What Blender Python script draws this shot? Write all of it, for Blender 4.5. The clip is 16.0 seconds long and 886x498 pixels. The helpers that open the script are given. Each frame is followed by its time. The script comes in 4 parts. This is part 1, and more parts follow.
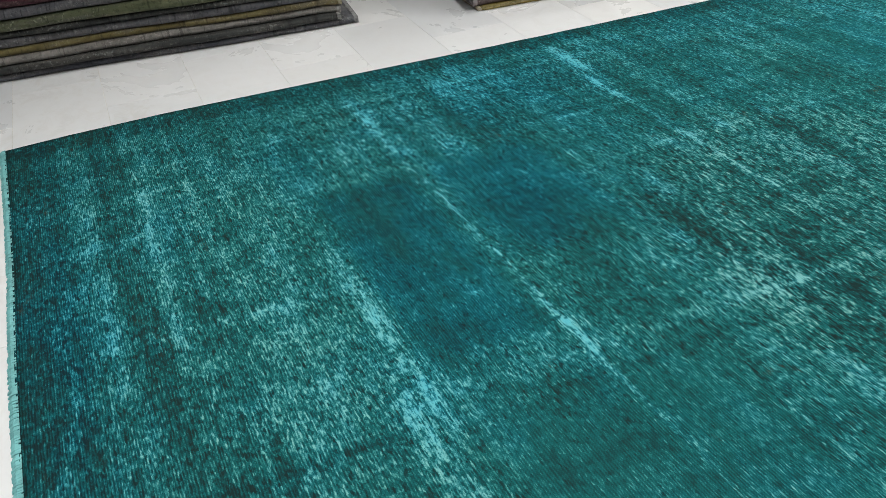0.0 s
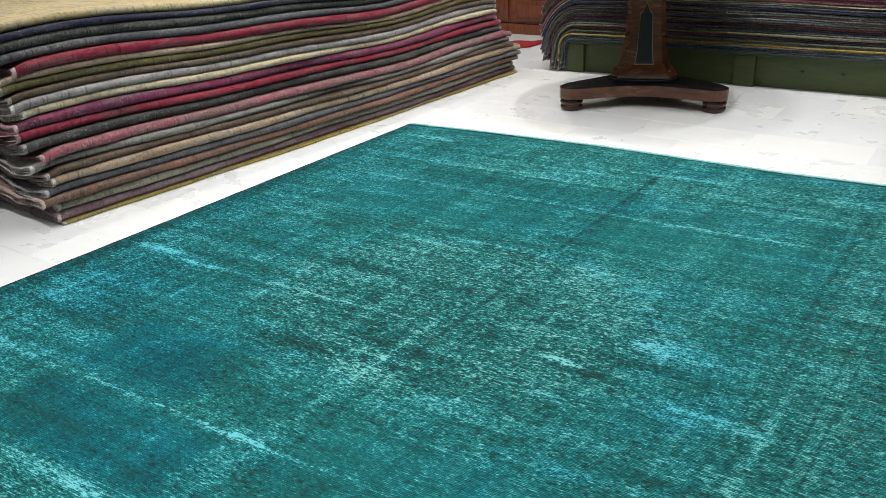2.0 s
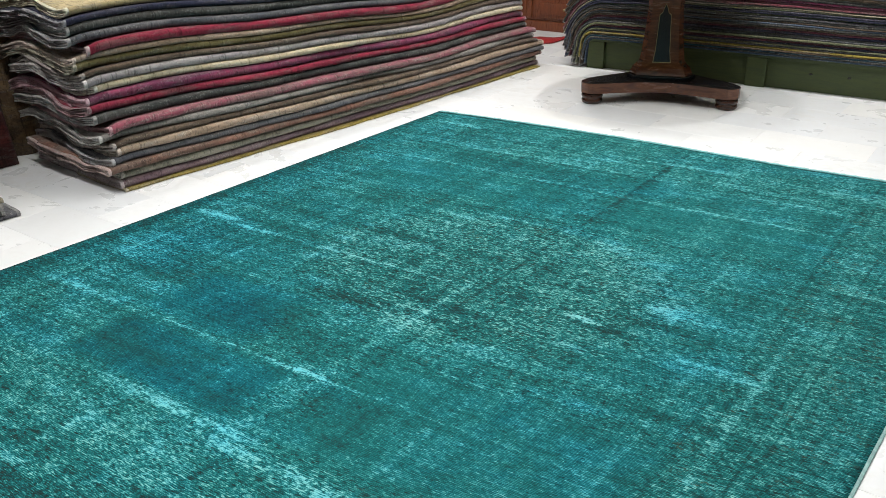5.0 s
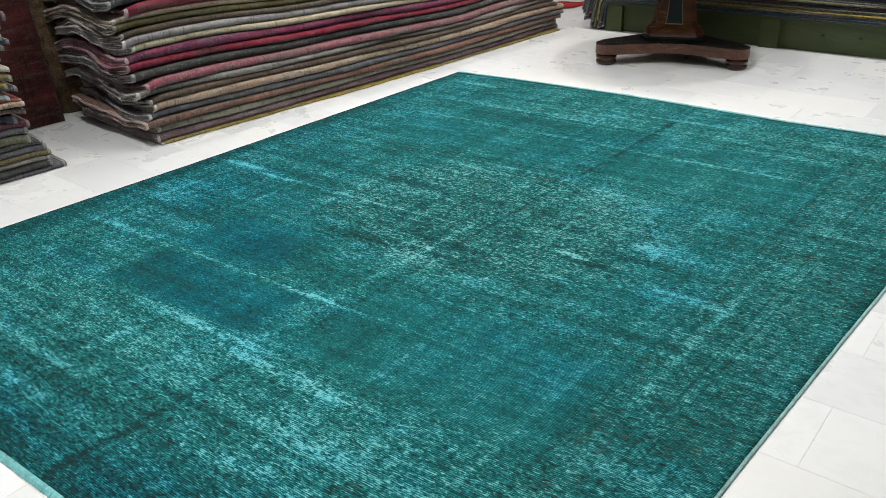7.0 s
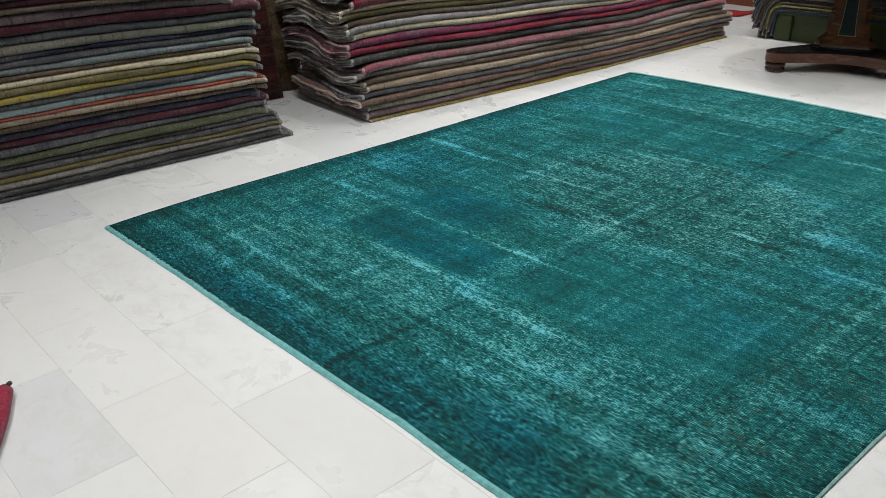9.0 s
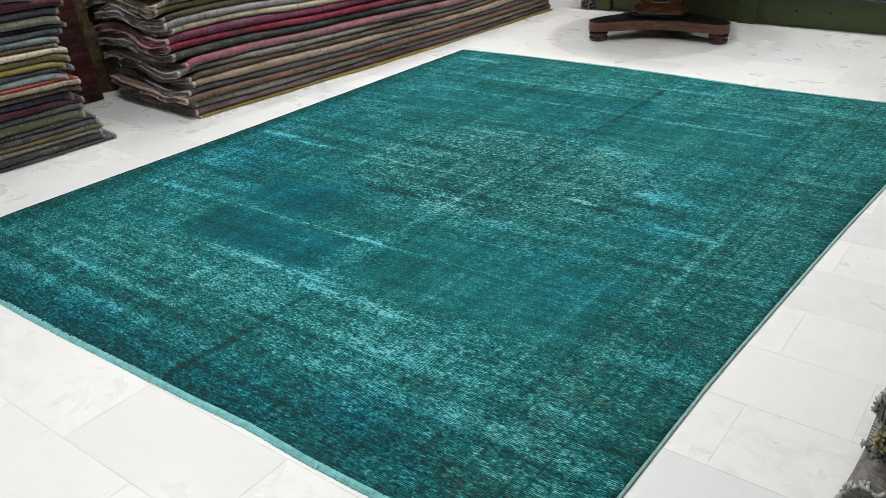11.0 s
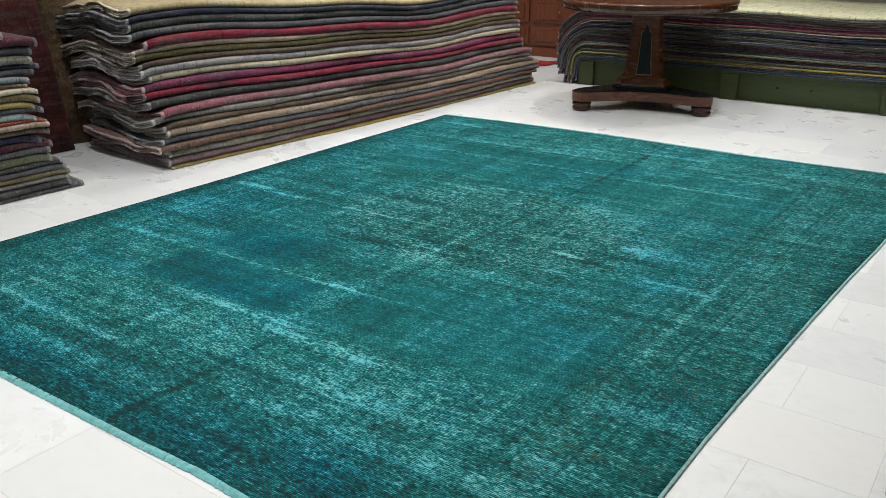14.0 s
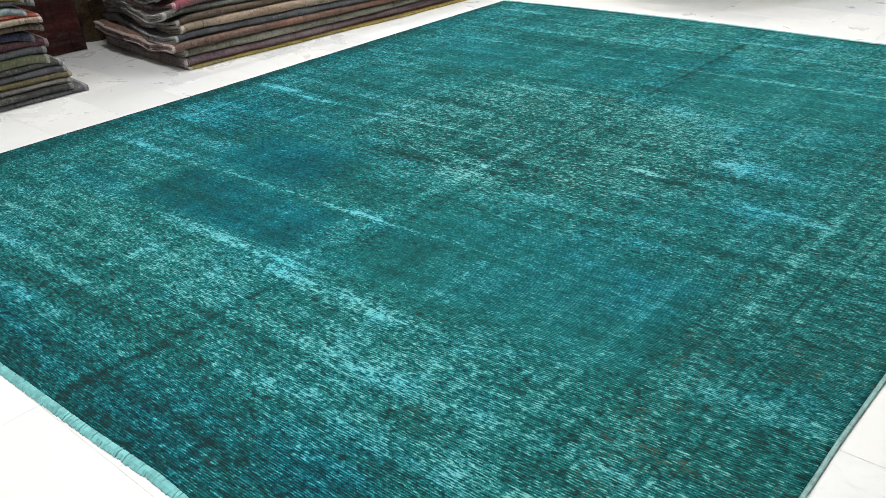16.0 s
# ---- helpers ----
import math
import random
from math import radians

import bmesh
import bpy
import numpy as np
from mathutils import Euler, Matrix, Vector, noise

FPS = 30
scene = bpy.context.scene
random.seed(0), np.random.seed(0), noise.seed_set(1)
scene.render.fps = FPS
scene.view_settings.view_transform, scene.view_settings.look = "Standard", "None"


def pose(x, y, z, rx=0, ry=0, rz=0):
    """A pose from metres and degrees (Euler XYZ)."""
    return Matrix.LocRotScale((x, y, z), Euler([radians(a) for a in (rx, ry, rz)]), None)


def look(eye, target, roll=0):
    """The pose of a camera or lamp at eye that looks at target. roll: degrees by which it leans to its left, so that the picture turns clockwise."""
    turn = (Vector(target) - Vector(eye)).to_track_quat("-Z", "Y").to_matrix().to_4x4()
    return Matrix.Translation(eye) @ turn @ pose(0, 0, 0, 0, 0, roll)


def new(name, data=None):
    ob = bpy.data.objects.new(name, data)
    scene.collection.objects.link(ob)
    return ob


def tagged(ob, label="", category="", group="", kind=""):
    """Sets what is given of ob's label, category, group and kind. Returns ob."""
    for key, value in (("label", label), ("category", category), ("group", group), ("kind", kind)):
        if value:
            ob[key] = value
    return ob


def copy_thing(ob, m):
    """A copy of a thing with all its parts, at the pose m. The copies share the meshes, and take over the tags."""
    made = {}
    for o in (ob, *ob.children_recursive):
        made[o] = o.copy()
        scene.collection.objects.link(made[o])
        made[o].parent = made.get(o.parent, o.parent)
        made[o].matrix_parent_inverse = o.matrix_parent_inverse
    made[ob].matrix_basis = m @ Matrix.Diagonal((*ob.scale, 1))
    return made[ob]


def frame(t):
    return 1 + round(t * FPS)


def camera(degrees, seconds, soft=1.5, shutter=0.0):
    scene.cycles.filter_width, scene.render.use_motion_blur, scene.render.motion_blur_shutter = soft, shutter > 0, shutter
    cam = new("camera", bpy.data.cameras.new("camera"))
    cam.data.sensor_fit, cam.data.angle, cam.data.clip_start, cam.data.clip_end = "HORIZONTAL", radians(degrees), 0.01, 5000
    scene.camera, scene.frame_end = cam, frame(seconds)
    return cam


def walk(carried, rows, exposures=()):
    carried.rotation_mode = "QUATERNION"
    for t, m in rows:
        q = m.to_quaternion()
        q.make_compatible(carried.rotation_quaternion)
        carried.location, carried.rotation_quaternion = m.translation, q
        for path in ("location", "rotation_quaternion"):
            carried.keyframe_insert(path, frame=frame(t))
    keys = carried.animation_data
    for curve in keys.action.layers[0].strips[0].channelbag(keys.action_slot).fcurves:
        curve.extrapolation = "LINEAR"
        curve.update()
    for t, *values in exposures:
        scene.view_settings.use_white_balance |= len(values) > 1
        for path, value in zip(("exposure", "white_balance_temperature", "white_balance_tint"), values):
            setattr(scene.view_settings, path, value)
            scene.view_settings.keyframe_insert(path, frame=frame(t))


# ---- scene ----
cam = camera(55.9, 16.0, soft=0.7)
PATH = [
    (0, (2.648, 0.465, 1.14), (1.099, 1.019, 0.003), -4.2),
    (0.5, (2.609, 0.267, 1.169), (1.184, 1.061, 0.012), -7.6),
    (1, (2.756, 0.088, 1.31), (1.579, 1.355, 0.305), -3.2),
    (1.5, (2.917, 0.001, 1.367), (1.847, 1.438, 0.478), 0.4),
    (2, (3.077, 0.018, 1.374), (1.973, 1.469, 0.552), -2.9),
    (2.5, (3.166, -0.022, 1.404), (2.02, 1.39, 0.572), -4.8),
    (3, (3.173, -0.14, 1.416), (2.059, 1.287, 0.566), -2.4),
    (3.5, (3.176, -0.202, 1.417), (2.059, 1.234, 0.585), -1.5),
    (3.7, (3.178, -0.22, 1.436), (2.052, 1.212, 0.61), -1.5),
    (6, (3.27, -0.385, 1.419), (2.189, 1.065, 0.566), -0.5),
    (6.5, (3.37, -0.409, 1.405), (2.322, 1.053, 0.53), -1.0),
    (7, (3.491, -0.48, 1.438), (2.322, 0.877, 0.548), -2.1),
    (7.5, (3.553, -0.629, 1.522), (2.192, 0.571, 0.68), -3.5),
    (8, (3.579, -0.809, 1.557), (2.169, 0.348, 0.737), -4.7),
    (8.5, (3.617, -0.984, 1.559), (2.234, 0.175, 0.697), -3.0),
    (9, (3.621, -1.069, 1.542), (2.25, 0.09, 0.661), -1.6),
    (9.5, (3.651, -1.036, 1.535), (2.337, 0.17, 0.63), -2.1),
    (10, (3.647, -1.013, 1.513), (2.423, 0.289, 0.615), -1.6),
    (10.2, (3.656, -0.995, 1.513), (2.454, 0.326, 0.613), -2.1),
    (12.3, (3.624, -0.971, 1.5), (2.568, 0.441, 0.556), -1.2),
    (12.5, (3.623, -0.963, 1.47), (2.552, 0.457, 0.555), -1.2),
    (13, (3.64, -0.961, 1.444), (2.504, 0.449, 0.594), -1.8),
    (13.5, (3.612, -0.948, 1.376), (2.446, 0.475, 0.592), -1.5),
    (14, (3.578, -0.911, 1.294), (2.445, 0.567, 0.565), -0.4),
    (14.5, (3.509, -0.804, 1.207), (2.419, 0.688, 0.442), -0.3),
    (15, (3.459, -0.629, 1.152), (2.294, 0.769, 0.321), -1.3),
    (15.5, (3.404, -0.491, 1.137), (2.186, 0.818, 0.24), -2.8),
    (16, (3.272, -0.4, 1.137), (2.075, 0.891, 0.187), -2.8),
]

import itertools

# exposure drifts a little as the phone meters the white floor
EXPO = [(0.0, -0.20), (0.5, -0.06), (1.5, 0.22), (3.5, 0.27), (6.0, 0.30), (6.5, 0.14), (7.0, 0.08), (8.0, 0.12), (9.0, -0.25), (9.5, -0.06), (10.0, 0.0), (12.5, 0.03), (14.0, 0.0), (15.0, -0.05), (15.5, 0.27), (16.0, 0.24)]
walk(cam, [(t, look(eye, target, roll)) for t, eye, target, roll in PATH], EXPO)

# ---- world and lamps ----
world = bpy.data.worlds.new("shop_air")
scene.world = world
world.use_nodes = True
world.node_tree.nodes["Background"].inputs[0].default_value = (0.6, 0.62, 0.65, 1)
world.node_tree.nodes["Background"].inputs[1].default_value = 0.05

CEILING = 2.95
LAMP_WATTS = 10.3
LAMP_ROWS = ((5.10, (-1.32, -0.30, 0.72, 1.73, 2.75)), (3.05, (-1.32, -0.30, 0.72, 1.73, 2.75, 3.78)), (1.00, (-0.30, 0.72, 1.73, 2.75)), (-1.05, (0.72, 1.73, 2.75)))


# ---- node helpers ----
class Graph:
    def __init__(self, name, rough=0.8, metal=0.0):
        self.mat = bpy.data.materials.new(name)
        self.mat.use_nodes = True
        self.t = self.mat.node_tree
        self.bsdf = self.t.nodes["Principled BSDF"]
        self.bsdf.inputs["Roughness"].default_value = rough
        self.bsdf.inputs["Metallic"].default_value = metal
        self.coord = self.t.nodes.new("ShaderNodeTexCoord").outputs["Object"]

    def put(self, socket, value):
        if isinstance(value, bpy.types.NodeSocket):
            self.t.links.new(value, socket)
        elif isinstance(value, (tuple, list)) and len(value) == 3 and socket.type == "RGBA":
            socket.default_value = (*value, 1)
        else:
            socket.default_value = value

    def m(self, op, a, b=0.0, c=0.0, clamp=False):
        n = self.t.nodes.new("ShaderNodeMath")
        n.operation, n.use_clamp = op, clamp
        for i, value in enumerate((a, b, c)):
            self.put(n.inputs[i], value)
        return n.outputs[0]

    def add(self, *xs):
        out = xs[0]
        for x in xs[1:]:
            out = self.m("ADD", out, x)
        return out

    def mul(self, *xs):
        out = xs[0]
        for x in xs[1:]:
            out = self.m("MULTIPLY", out, x)
        return out

    def step(self, x, lo, hi, a=0.0, b=1.0):
        n = self.t.nodes.new("ShaderNodeMapRange")
        n.interpolation_type = "SMOOTHSTEP"
        for i, value in enumerate((x, lo, hi, a, b)):
            self.put(n.inputs[i], value)
        return n.outputs[0]

    def step_linear(self, x, lo, hi):
        n = self.t.nodes.new("ShaderNodeMapRange")
        for i, value in enumerate((x, lo, hi, 0.0, 1.0)):
            self.put(n.inputs[i], value)
        return n.outputs[0]

    def xyz(self, vec=None):
        n = self.t.nodes.new("ShaderNodeSeparateXYZ")
        self.put(n.inputs[0], vec or self.coord)
        return n.outputs

    def vec(self, x=0.0, y=0.0, z=0.0):
        n = self.t.nodes.new("ShaderNodeCombineXYZ")
        for i, value in enumerate((x, y, z)):
            self.put(n.inputs[i], value)
        return n.outputs[0]

    def scaled(self, sx, sy, sz, vec=None, move=None):
        n = self.t.nodes.new("ShaderNodeVectorMath")
        n.operation = "MULTIPLY_ADD"
        self.put(n.inputs[0], vec or self.coord)
        n.inputs[1].default_value = (sx, sy, sz)
        if move is not None:
            self.put(n.inputs[2], move)
        return n.outputs[0]

    def noise(self, vec, scale=1.0, detail=2.0, rough=0.55, warp=0.0):
        n = self.t.nodes.new("ShaderNodeTexNoise")
        self.put(n.inputs["Vector"], vec)
        n.inputs["Scale"].default_value = scale
        n.inputs["Detail"].default_value = detail
        n.inputs["Roughness"].default_value = rough
        n.inputs["Distortion"].default_value = warp
        return n.outputs[0]

    def knots(self, x, y, nx, ny):
        n = self.t.nodes.new("ShaderNodeTexWhiteNoise")
        n.noise_dimensions = "2D"
        self.put(n.inputs["Vector"], self.vec(self.m("FLOOR", self.mul(x, nx)), self.m("FLOOR", self.mul(y, ny))))
        return self.m("SUBTRACT", n.outputs[0], 0.5)

    def mix(self, f, a, b):
        n = self.t.nodes.new("ShaderNodeMix")
        n.data_type = "RGBA"
        self.put(n.inputs[0], f)
        self.put(n.inputs[6], a)
        self.put(n.inputs[7], b)
        return n.outputs[2]

    def random(self):
        return self.t.nodes.new("ShaderNodeObjectInfo").outputs["Random"]

    def island(self):
        return self.t.nodes.new("ShaderNodeNewGeometry").outputs["Random Per Island"]

    def spots(self, vec, rows):
        """Sum of soft elliptical spots (x, y, half-width, half-height, amount)."""
        out = 0.0
        for cx, cy, sx, sy, a in rows:
            v = self.scaled(1 / sx, 1 / sy, 0, vec, (-cx / sx, -cy / sy, 0.0))
            n = self.t.nodes.new("ShaderNodeVectorMath")
            n.operation = "DOT_PRODUCT"
            self.put(n.inputs[0], v)
            self.put(n.inputs[1], v)
            out = self.m("MULTIPLY_ADD", self.m("POWER", 1 / 2.718, n.outputs["Value"]), a, out)
        return out

    def ridge(self, x, cx, sx):
        u = self.m("DIVIDE", self.m("SUBTRACT", x, cx), sx)
        return self.m("POWER", 2.718, self.mul(u, u, -1.0))

    def done(self, color, bump=None, strength=0.3, depth=0.002, rough=None):
        self.put(self.bsdf.inputs["Base Color"], color)
        if rough is not None:
            self.put(self.bsdf.inputs["Roughness"], rough)
        if bump is not None:
            n = self.t.nodes.new("ShaderNodeBump")
            n.inputs["Strength"].default_value = strength
            n.inputs["Distance"].default_value = depth
            self.put(n.inputs["Height"], bump)
            self.t.links.new(n.outputs[0], self.bsdf.inputs["Normal"])
        return self.mat


def marble():
    g = Graph("white_marble", 0.32)
    r = g.random()
    move = g.vec(g.mul(r, 37.0), g.mul(r, 91.0), g.mul(r, 13.0))
    cloud = g.noise(g.scaled(1, 1, 1, move=move), 3.2, 5, 0.65, 0.6)
    blot = g.noise(g.scaled(1, 1.4, 1, move=move), 11.0, 5, 0.7, 0.8)
    vein = g.noise(g.scaled(1, 1.7, 1, move=move), 4.0, 5, 0.6, 1.6)
    thin = g.step(g.m("ABSOLUTE", g.m("SUBTRACT", vein, 0.5)), 0.0, 0.05, 1.0, 0.0)
    spots = g.step(g.noise(g.scaled(1, 1, 1, move=move), 34.0, 2), 0.70, 0.77)
    # some tiles cool grey and mottled, others warm and nearly plain
    other = g.m("FRACT", g.mul(r, 7.13))
    tone = g.mix(g.step(r, 0.05, 0.75), (0.662, 0.678, 0.702), (0.740, 0.748, 0.758))
    tone = g.mix(g.mul(g.step(other, 0.55, 0.95), 0.35), tone, (0.735, 0.720, 0.690))
    figured = g.step(other, 0.75, 0.15, 0.35, 1.25)
    c = g.mix(g.mul(g.step(cloud, 0.42, 0.70), figured, 0.30), tone, (0.610, 0.612, 0.620))
    c = g.mix(g.mul(g.step(blot, 0.46, 0.66), figured, 0.33), c, (0.585, 0.570, 0.545))
    c = g.mix(g.mul(thin, g.step(cloud, 0.45, 0.7), figured, 0.10), c, (0.52, 0.51, 0.50))
    c = g.mix(g.mul(spots, g.step(blot, 0.45, 0.6), figured, 0.36), c, (0.34, 0.31, 0.27))
    return g.done(c, g.noise(g.coord, 60, 3), 0.04, 0.001, g.step(cloud, 0.3, 0.8, 0.26, 0.42))


def rug_dye():
    g = Graph("overdyed_teal_wool", 0.95)
    x, y0, _ = g.xyz()
    # the weave runs a little askew, more so past the near border
    y = g.add(y0, g.mul(x, g.step(y0, 0.3, 1.1, -0.045, -0.080)))
    weave = g.vec(x, y, 0.0)
    wob = g.mul(g.m("SUBTRACT", g.noise(g.scaled(4, 4, 0, weave), 1, 3), 0.5), 0.07)
    xw, yw = g.add(x, wob), g.add(y, g.mul(wob, -0.5))
    ragged = g.vec(x, yw, 0.0)

    def nz(sx, sy, detail=2, k=0.0, rough=0.6):
        return g.mul(g.m("SUBTRACT", g.noise(g.scaled(sx, sy, 0, weave, (k, k * 1.7, 0.0)), 1.0, detail, rough), 0.5), 4.0)

    broad, mid = nz(1.5, 2.0, 3), nz(3.6, 7.5, 4, 4.0, 0.7)
    mottle, small = nz(13, 24, 3, 9.0, 0.75), nz(46, 80, 2, 13.0, 0.7)
    dash, thread = nz(20, 100, 2, 17.0, 0.7), nz(52, 230, 1, 21.0)
    abrash, upright = nz(0.45, 12.0, 4, 2.0, 0.7), nz(11.0, 0.55, 4, 6.0, 0.7)
    fine_abrash = nz(1.3, 36.0, 3, 33.0, 0.7)
    row = g.m("FLOOR", g.mul(y, 115.0))
    knot_a = g.knots(g.add(x, g.mul(g.m("SINE", g.mul(row, 12.9898)), 0.02)), y, 62.0, 115.0)
    knot_b = g.knots(g.add(x, 0.31), y, 120.0, 170.0)
    fuzz = g.add(g.mul(mottle, 0.009), g.mul(small, 0.006))
    xf, yf = g.add(x, g.mul(wob, 0.35), g.mul(fuzz, 1.8)), g.add(y, g.mul(wob, -0.2), g.mul(fuzz, 0.9))

    def patch(x0, x1, ya, yb, e=0.05):
        return g.mul(g.step(xf, x0 - e, x0 + e), g.step(xf, x1 + e, x1 - e), g.step(yf, ya - e * 0.6, ya + e * 0.6), g.step(yf, yb + e * 0.6, yb - e * 0.6))

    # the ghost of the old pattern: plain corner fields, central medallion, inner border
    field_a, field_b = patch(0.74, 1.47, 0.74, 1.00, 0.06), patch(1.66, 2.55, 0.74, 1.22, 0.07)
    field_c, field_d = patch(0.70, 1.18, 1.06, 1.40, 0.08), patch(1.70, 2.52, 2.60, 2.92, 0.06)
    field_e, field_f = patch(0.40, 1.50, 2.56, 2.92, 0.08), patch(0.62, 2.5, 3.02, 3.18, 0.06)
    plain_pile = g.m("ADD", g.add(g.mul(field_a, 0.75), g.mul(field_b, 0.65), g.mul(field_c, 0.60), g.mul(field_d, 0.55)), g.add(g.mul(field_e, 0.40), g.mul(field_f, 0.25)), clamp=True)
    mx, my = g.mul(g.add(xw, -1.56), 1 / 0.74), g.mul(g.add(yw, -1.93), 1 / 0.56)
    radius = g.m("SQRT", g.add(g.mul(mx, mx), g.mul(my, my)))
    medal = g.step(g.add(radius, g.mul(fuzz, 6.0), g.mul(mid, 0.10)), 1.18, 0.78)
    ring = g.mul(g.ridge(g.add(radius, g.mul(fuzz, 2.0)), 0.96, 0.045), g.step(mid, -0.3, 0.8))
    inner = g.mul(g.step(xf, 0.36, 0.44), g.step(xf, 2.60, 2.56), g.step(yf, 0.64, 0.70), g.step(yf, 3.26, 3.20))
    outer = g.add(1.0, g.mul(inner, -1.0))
    side = g.step(xf, 2.55, 2.60)
    # bluer dye towards one side and in the corner fields, greener in the middle and at the far end
    blue = g.add(g.spots(weave, ((0.36, 1.50, 0.34, 0.50, 0.60), (0.20, 2.5, 0.25, 0.6, 0.32), (0.56, 0.74, 0.18, 0.10, 0.45), (2.42, 1.20, 0.20, 0.25, 0.28), (2.28, 0.21, 0.24, 0.12, 0.50), (1.9, 0.10, 0.3, 0.12, 0.40), (0.8, 0.10, 0.9, 0.14, 0.48), (0.45, 3.42, 0.4, 0.25, 0.22), (2.5, 1.72, 0.12, 0.10, 0.22),
                        (2.30, 1.97, 0.18, 0.12, 0.18), (1.05, 1.20, 0.3, 0.2, 0.22), (1.20, 3.0, 0.5, 0.12, 0.25))),
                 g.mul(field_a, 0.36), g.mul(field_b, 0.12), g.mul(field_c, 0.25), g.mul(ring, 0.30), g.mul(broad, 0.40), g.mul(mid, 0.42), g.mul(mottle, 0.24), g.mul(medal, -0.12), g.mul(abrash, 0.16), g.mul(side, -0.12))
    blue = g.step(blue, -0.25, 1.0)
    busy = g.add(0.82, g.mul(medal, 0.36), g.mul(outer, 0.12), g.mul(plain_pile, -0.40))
    # bleached bars and patches with ragged outlines
    bars = g.spots(ragged, ((1.22, 0.705, 0.22, 0.024, 1.05), (1.50, 0.690, 0.10, 0.030, 0.5), (1.86, 0.662, 0.20, 0.026, 0.95), (1.64, 0.655, 0.09, 0.030, 0.7), (1.46, 1.028, 0.08, 0.013, 1.4), (1.00, 1.030, 0.60, 0.007, 0.80), (1.72, 1.030, 0.18, 0.009, 0.6), (0.40, 1.035, 0.12, 0.022, 0.8)))
    bars = g.add(bars, g.spots(ragged, ((0.25, 1.832, 0.10, 0.026, 1.4), (0.50, 1.788, 0.12, 0.022, 1.2), (1.05, 1.785, 0.40, 0.009, 0.7), (1.55, 1.79, 0.30, 0.010, 0.45), (2.04, 1.783, 0.05, 0.018, 1.7), (2.23, 1.98, 0.06, 0.04, 0.8), (2.40, 1.955, 0.10, 0.014, 0.9), (2.45, 1.70, 0.16, 0.014, 0.8), (2.58, 1.69, 0.05, 0.025, 0.7),
                  (0.55, 2.963, 0.25, 0.016, 0.7), (1.20, 2.960, 0.35, 0.012, 0.6), (2.15, 2.947, 0.50, 0.013, 0.65), (0.29, 3.61, 0.14, 0.035, 1.1))))
    bars = g.add(bars, g.spots(ragged, ((0.85, 0.205, 0.75, 0.026, 0.38), (0.70, 0.345, 0.65, 0.014, 0.60), (0.60, 0.47, 0.45, 0.016, 0.40), (1.45, 0.50, 0.16, 0.09, 0.38), (1.15, 0.56, 0.22, 0.07, 0.22), (0.80, 0.62, 0.30, 0.04, 0.20), (2.10, 0.50, 0.30, 0.06, 0.35), (1.95, 0.36, 0.25, 0.05, 0.40), (2.62, 0.36, 0.25, 0.05, 0.30))))
    bars = g.add(bars, g.spots(ragged, ((1.53, 1.50, 0.10, 0.07, 0.70), (1.62, 1.60, 0.35, 0.012, 0.40), (0.30, 1.40, 0.16, 0.05, 0.45), (0.50, 1.20, 0.20, 0.02, 0.45), (2.2, 1.45, 0.35, 0.010, 0.45), (0.70, 2.20, 0.35, 0.012, 0.45), (0.45, 2.42, 0.16, 0.03, 0.5), (1.25, 2.44, 0.30, 0.012, 0.40), (2.05, 2.40, 0.35, 0.012, 0.40), (1.10, 3.25, 0.60, 0.014, 0.45),
                              (2.3, 3.22, 0.4, 0.02, 0.45), (1.4, 3.50, 0.7, 0.016, 0.40), (2.5, 3.48, 0.35, 0.03, 0.35))))
    bars = g.add(bars, g.spots(weave, ((0.22, 1.5, 0.012, 0.7, 0.35), (0.62, 1.5, 0.012, 0.4, 0.40), (0.90, 2.0, 0.010, 0.5, 0.35), (1.15, 0.50, 0.014, 0.25, 0.45), (1.57, 1.45, 0.018, 0.45, 0.45), (2.00, 1.00, 0.012, 0.35, 0.35), (2.30, 2.25, 0.012, 0.5, 0.40), (2.47, 1.2, 0.010, 0.5, 0.35), (2.66, 1.7, 0.014, 0.9, 0.45), (1.95, 0.45, 0.010, 0.22, 0.35), (1.30, 3.2, 0.012, 0.35, 0.30))))
    bars = g.mul(bars, g.step(g.add(g.mul(mottle, 0.5), g.mul(small, 0.35), g.mul(dash, 0.2)), -0.7, 0.6, 0.15, 1.2))
    wear = g.spots(weave, ((1.55, 0.46, 0.65, 0.16, 0.04), (2.3, 0.55, 0.5, 0.35, 0.08), (2.78, 2.1, 0.14, 1.2, 0.12), (1.7, 3.4, 1.2, 0.25, 0.12), (1.75, 2.2, 0.35, 0.30, 0.14), (0.8, 0.55, 0.5, 0.14, 0.08)))
    # darker pile: border bands, medallion shadows; shade in fold creases painted into the colour
    crease_shade = g.add(g.mul(g.ridge(g.add(x, g.mul(fuzz, 0.4)), 1.618, 0.016), g.step(y, 0.56, 0.66, 1, 0), g.step(mottle, -1.0, 0.8, 1.2, 0.6), 0.66),
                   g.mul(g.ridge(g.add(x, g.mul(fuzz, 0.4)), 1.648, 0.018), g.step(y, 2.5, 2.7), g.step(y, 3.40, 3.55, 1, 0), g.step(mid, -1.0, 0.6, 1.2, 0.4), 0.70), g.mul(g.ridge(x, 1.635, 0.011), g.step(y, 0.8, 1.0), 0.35))
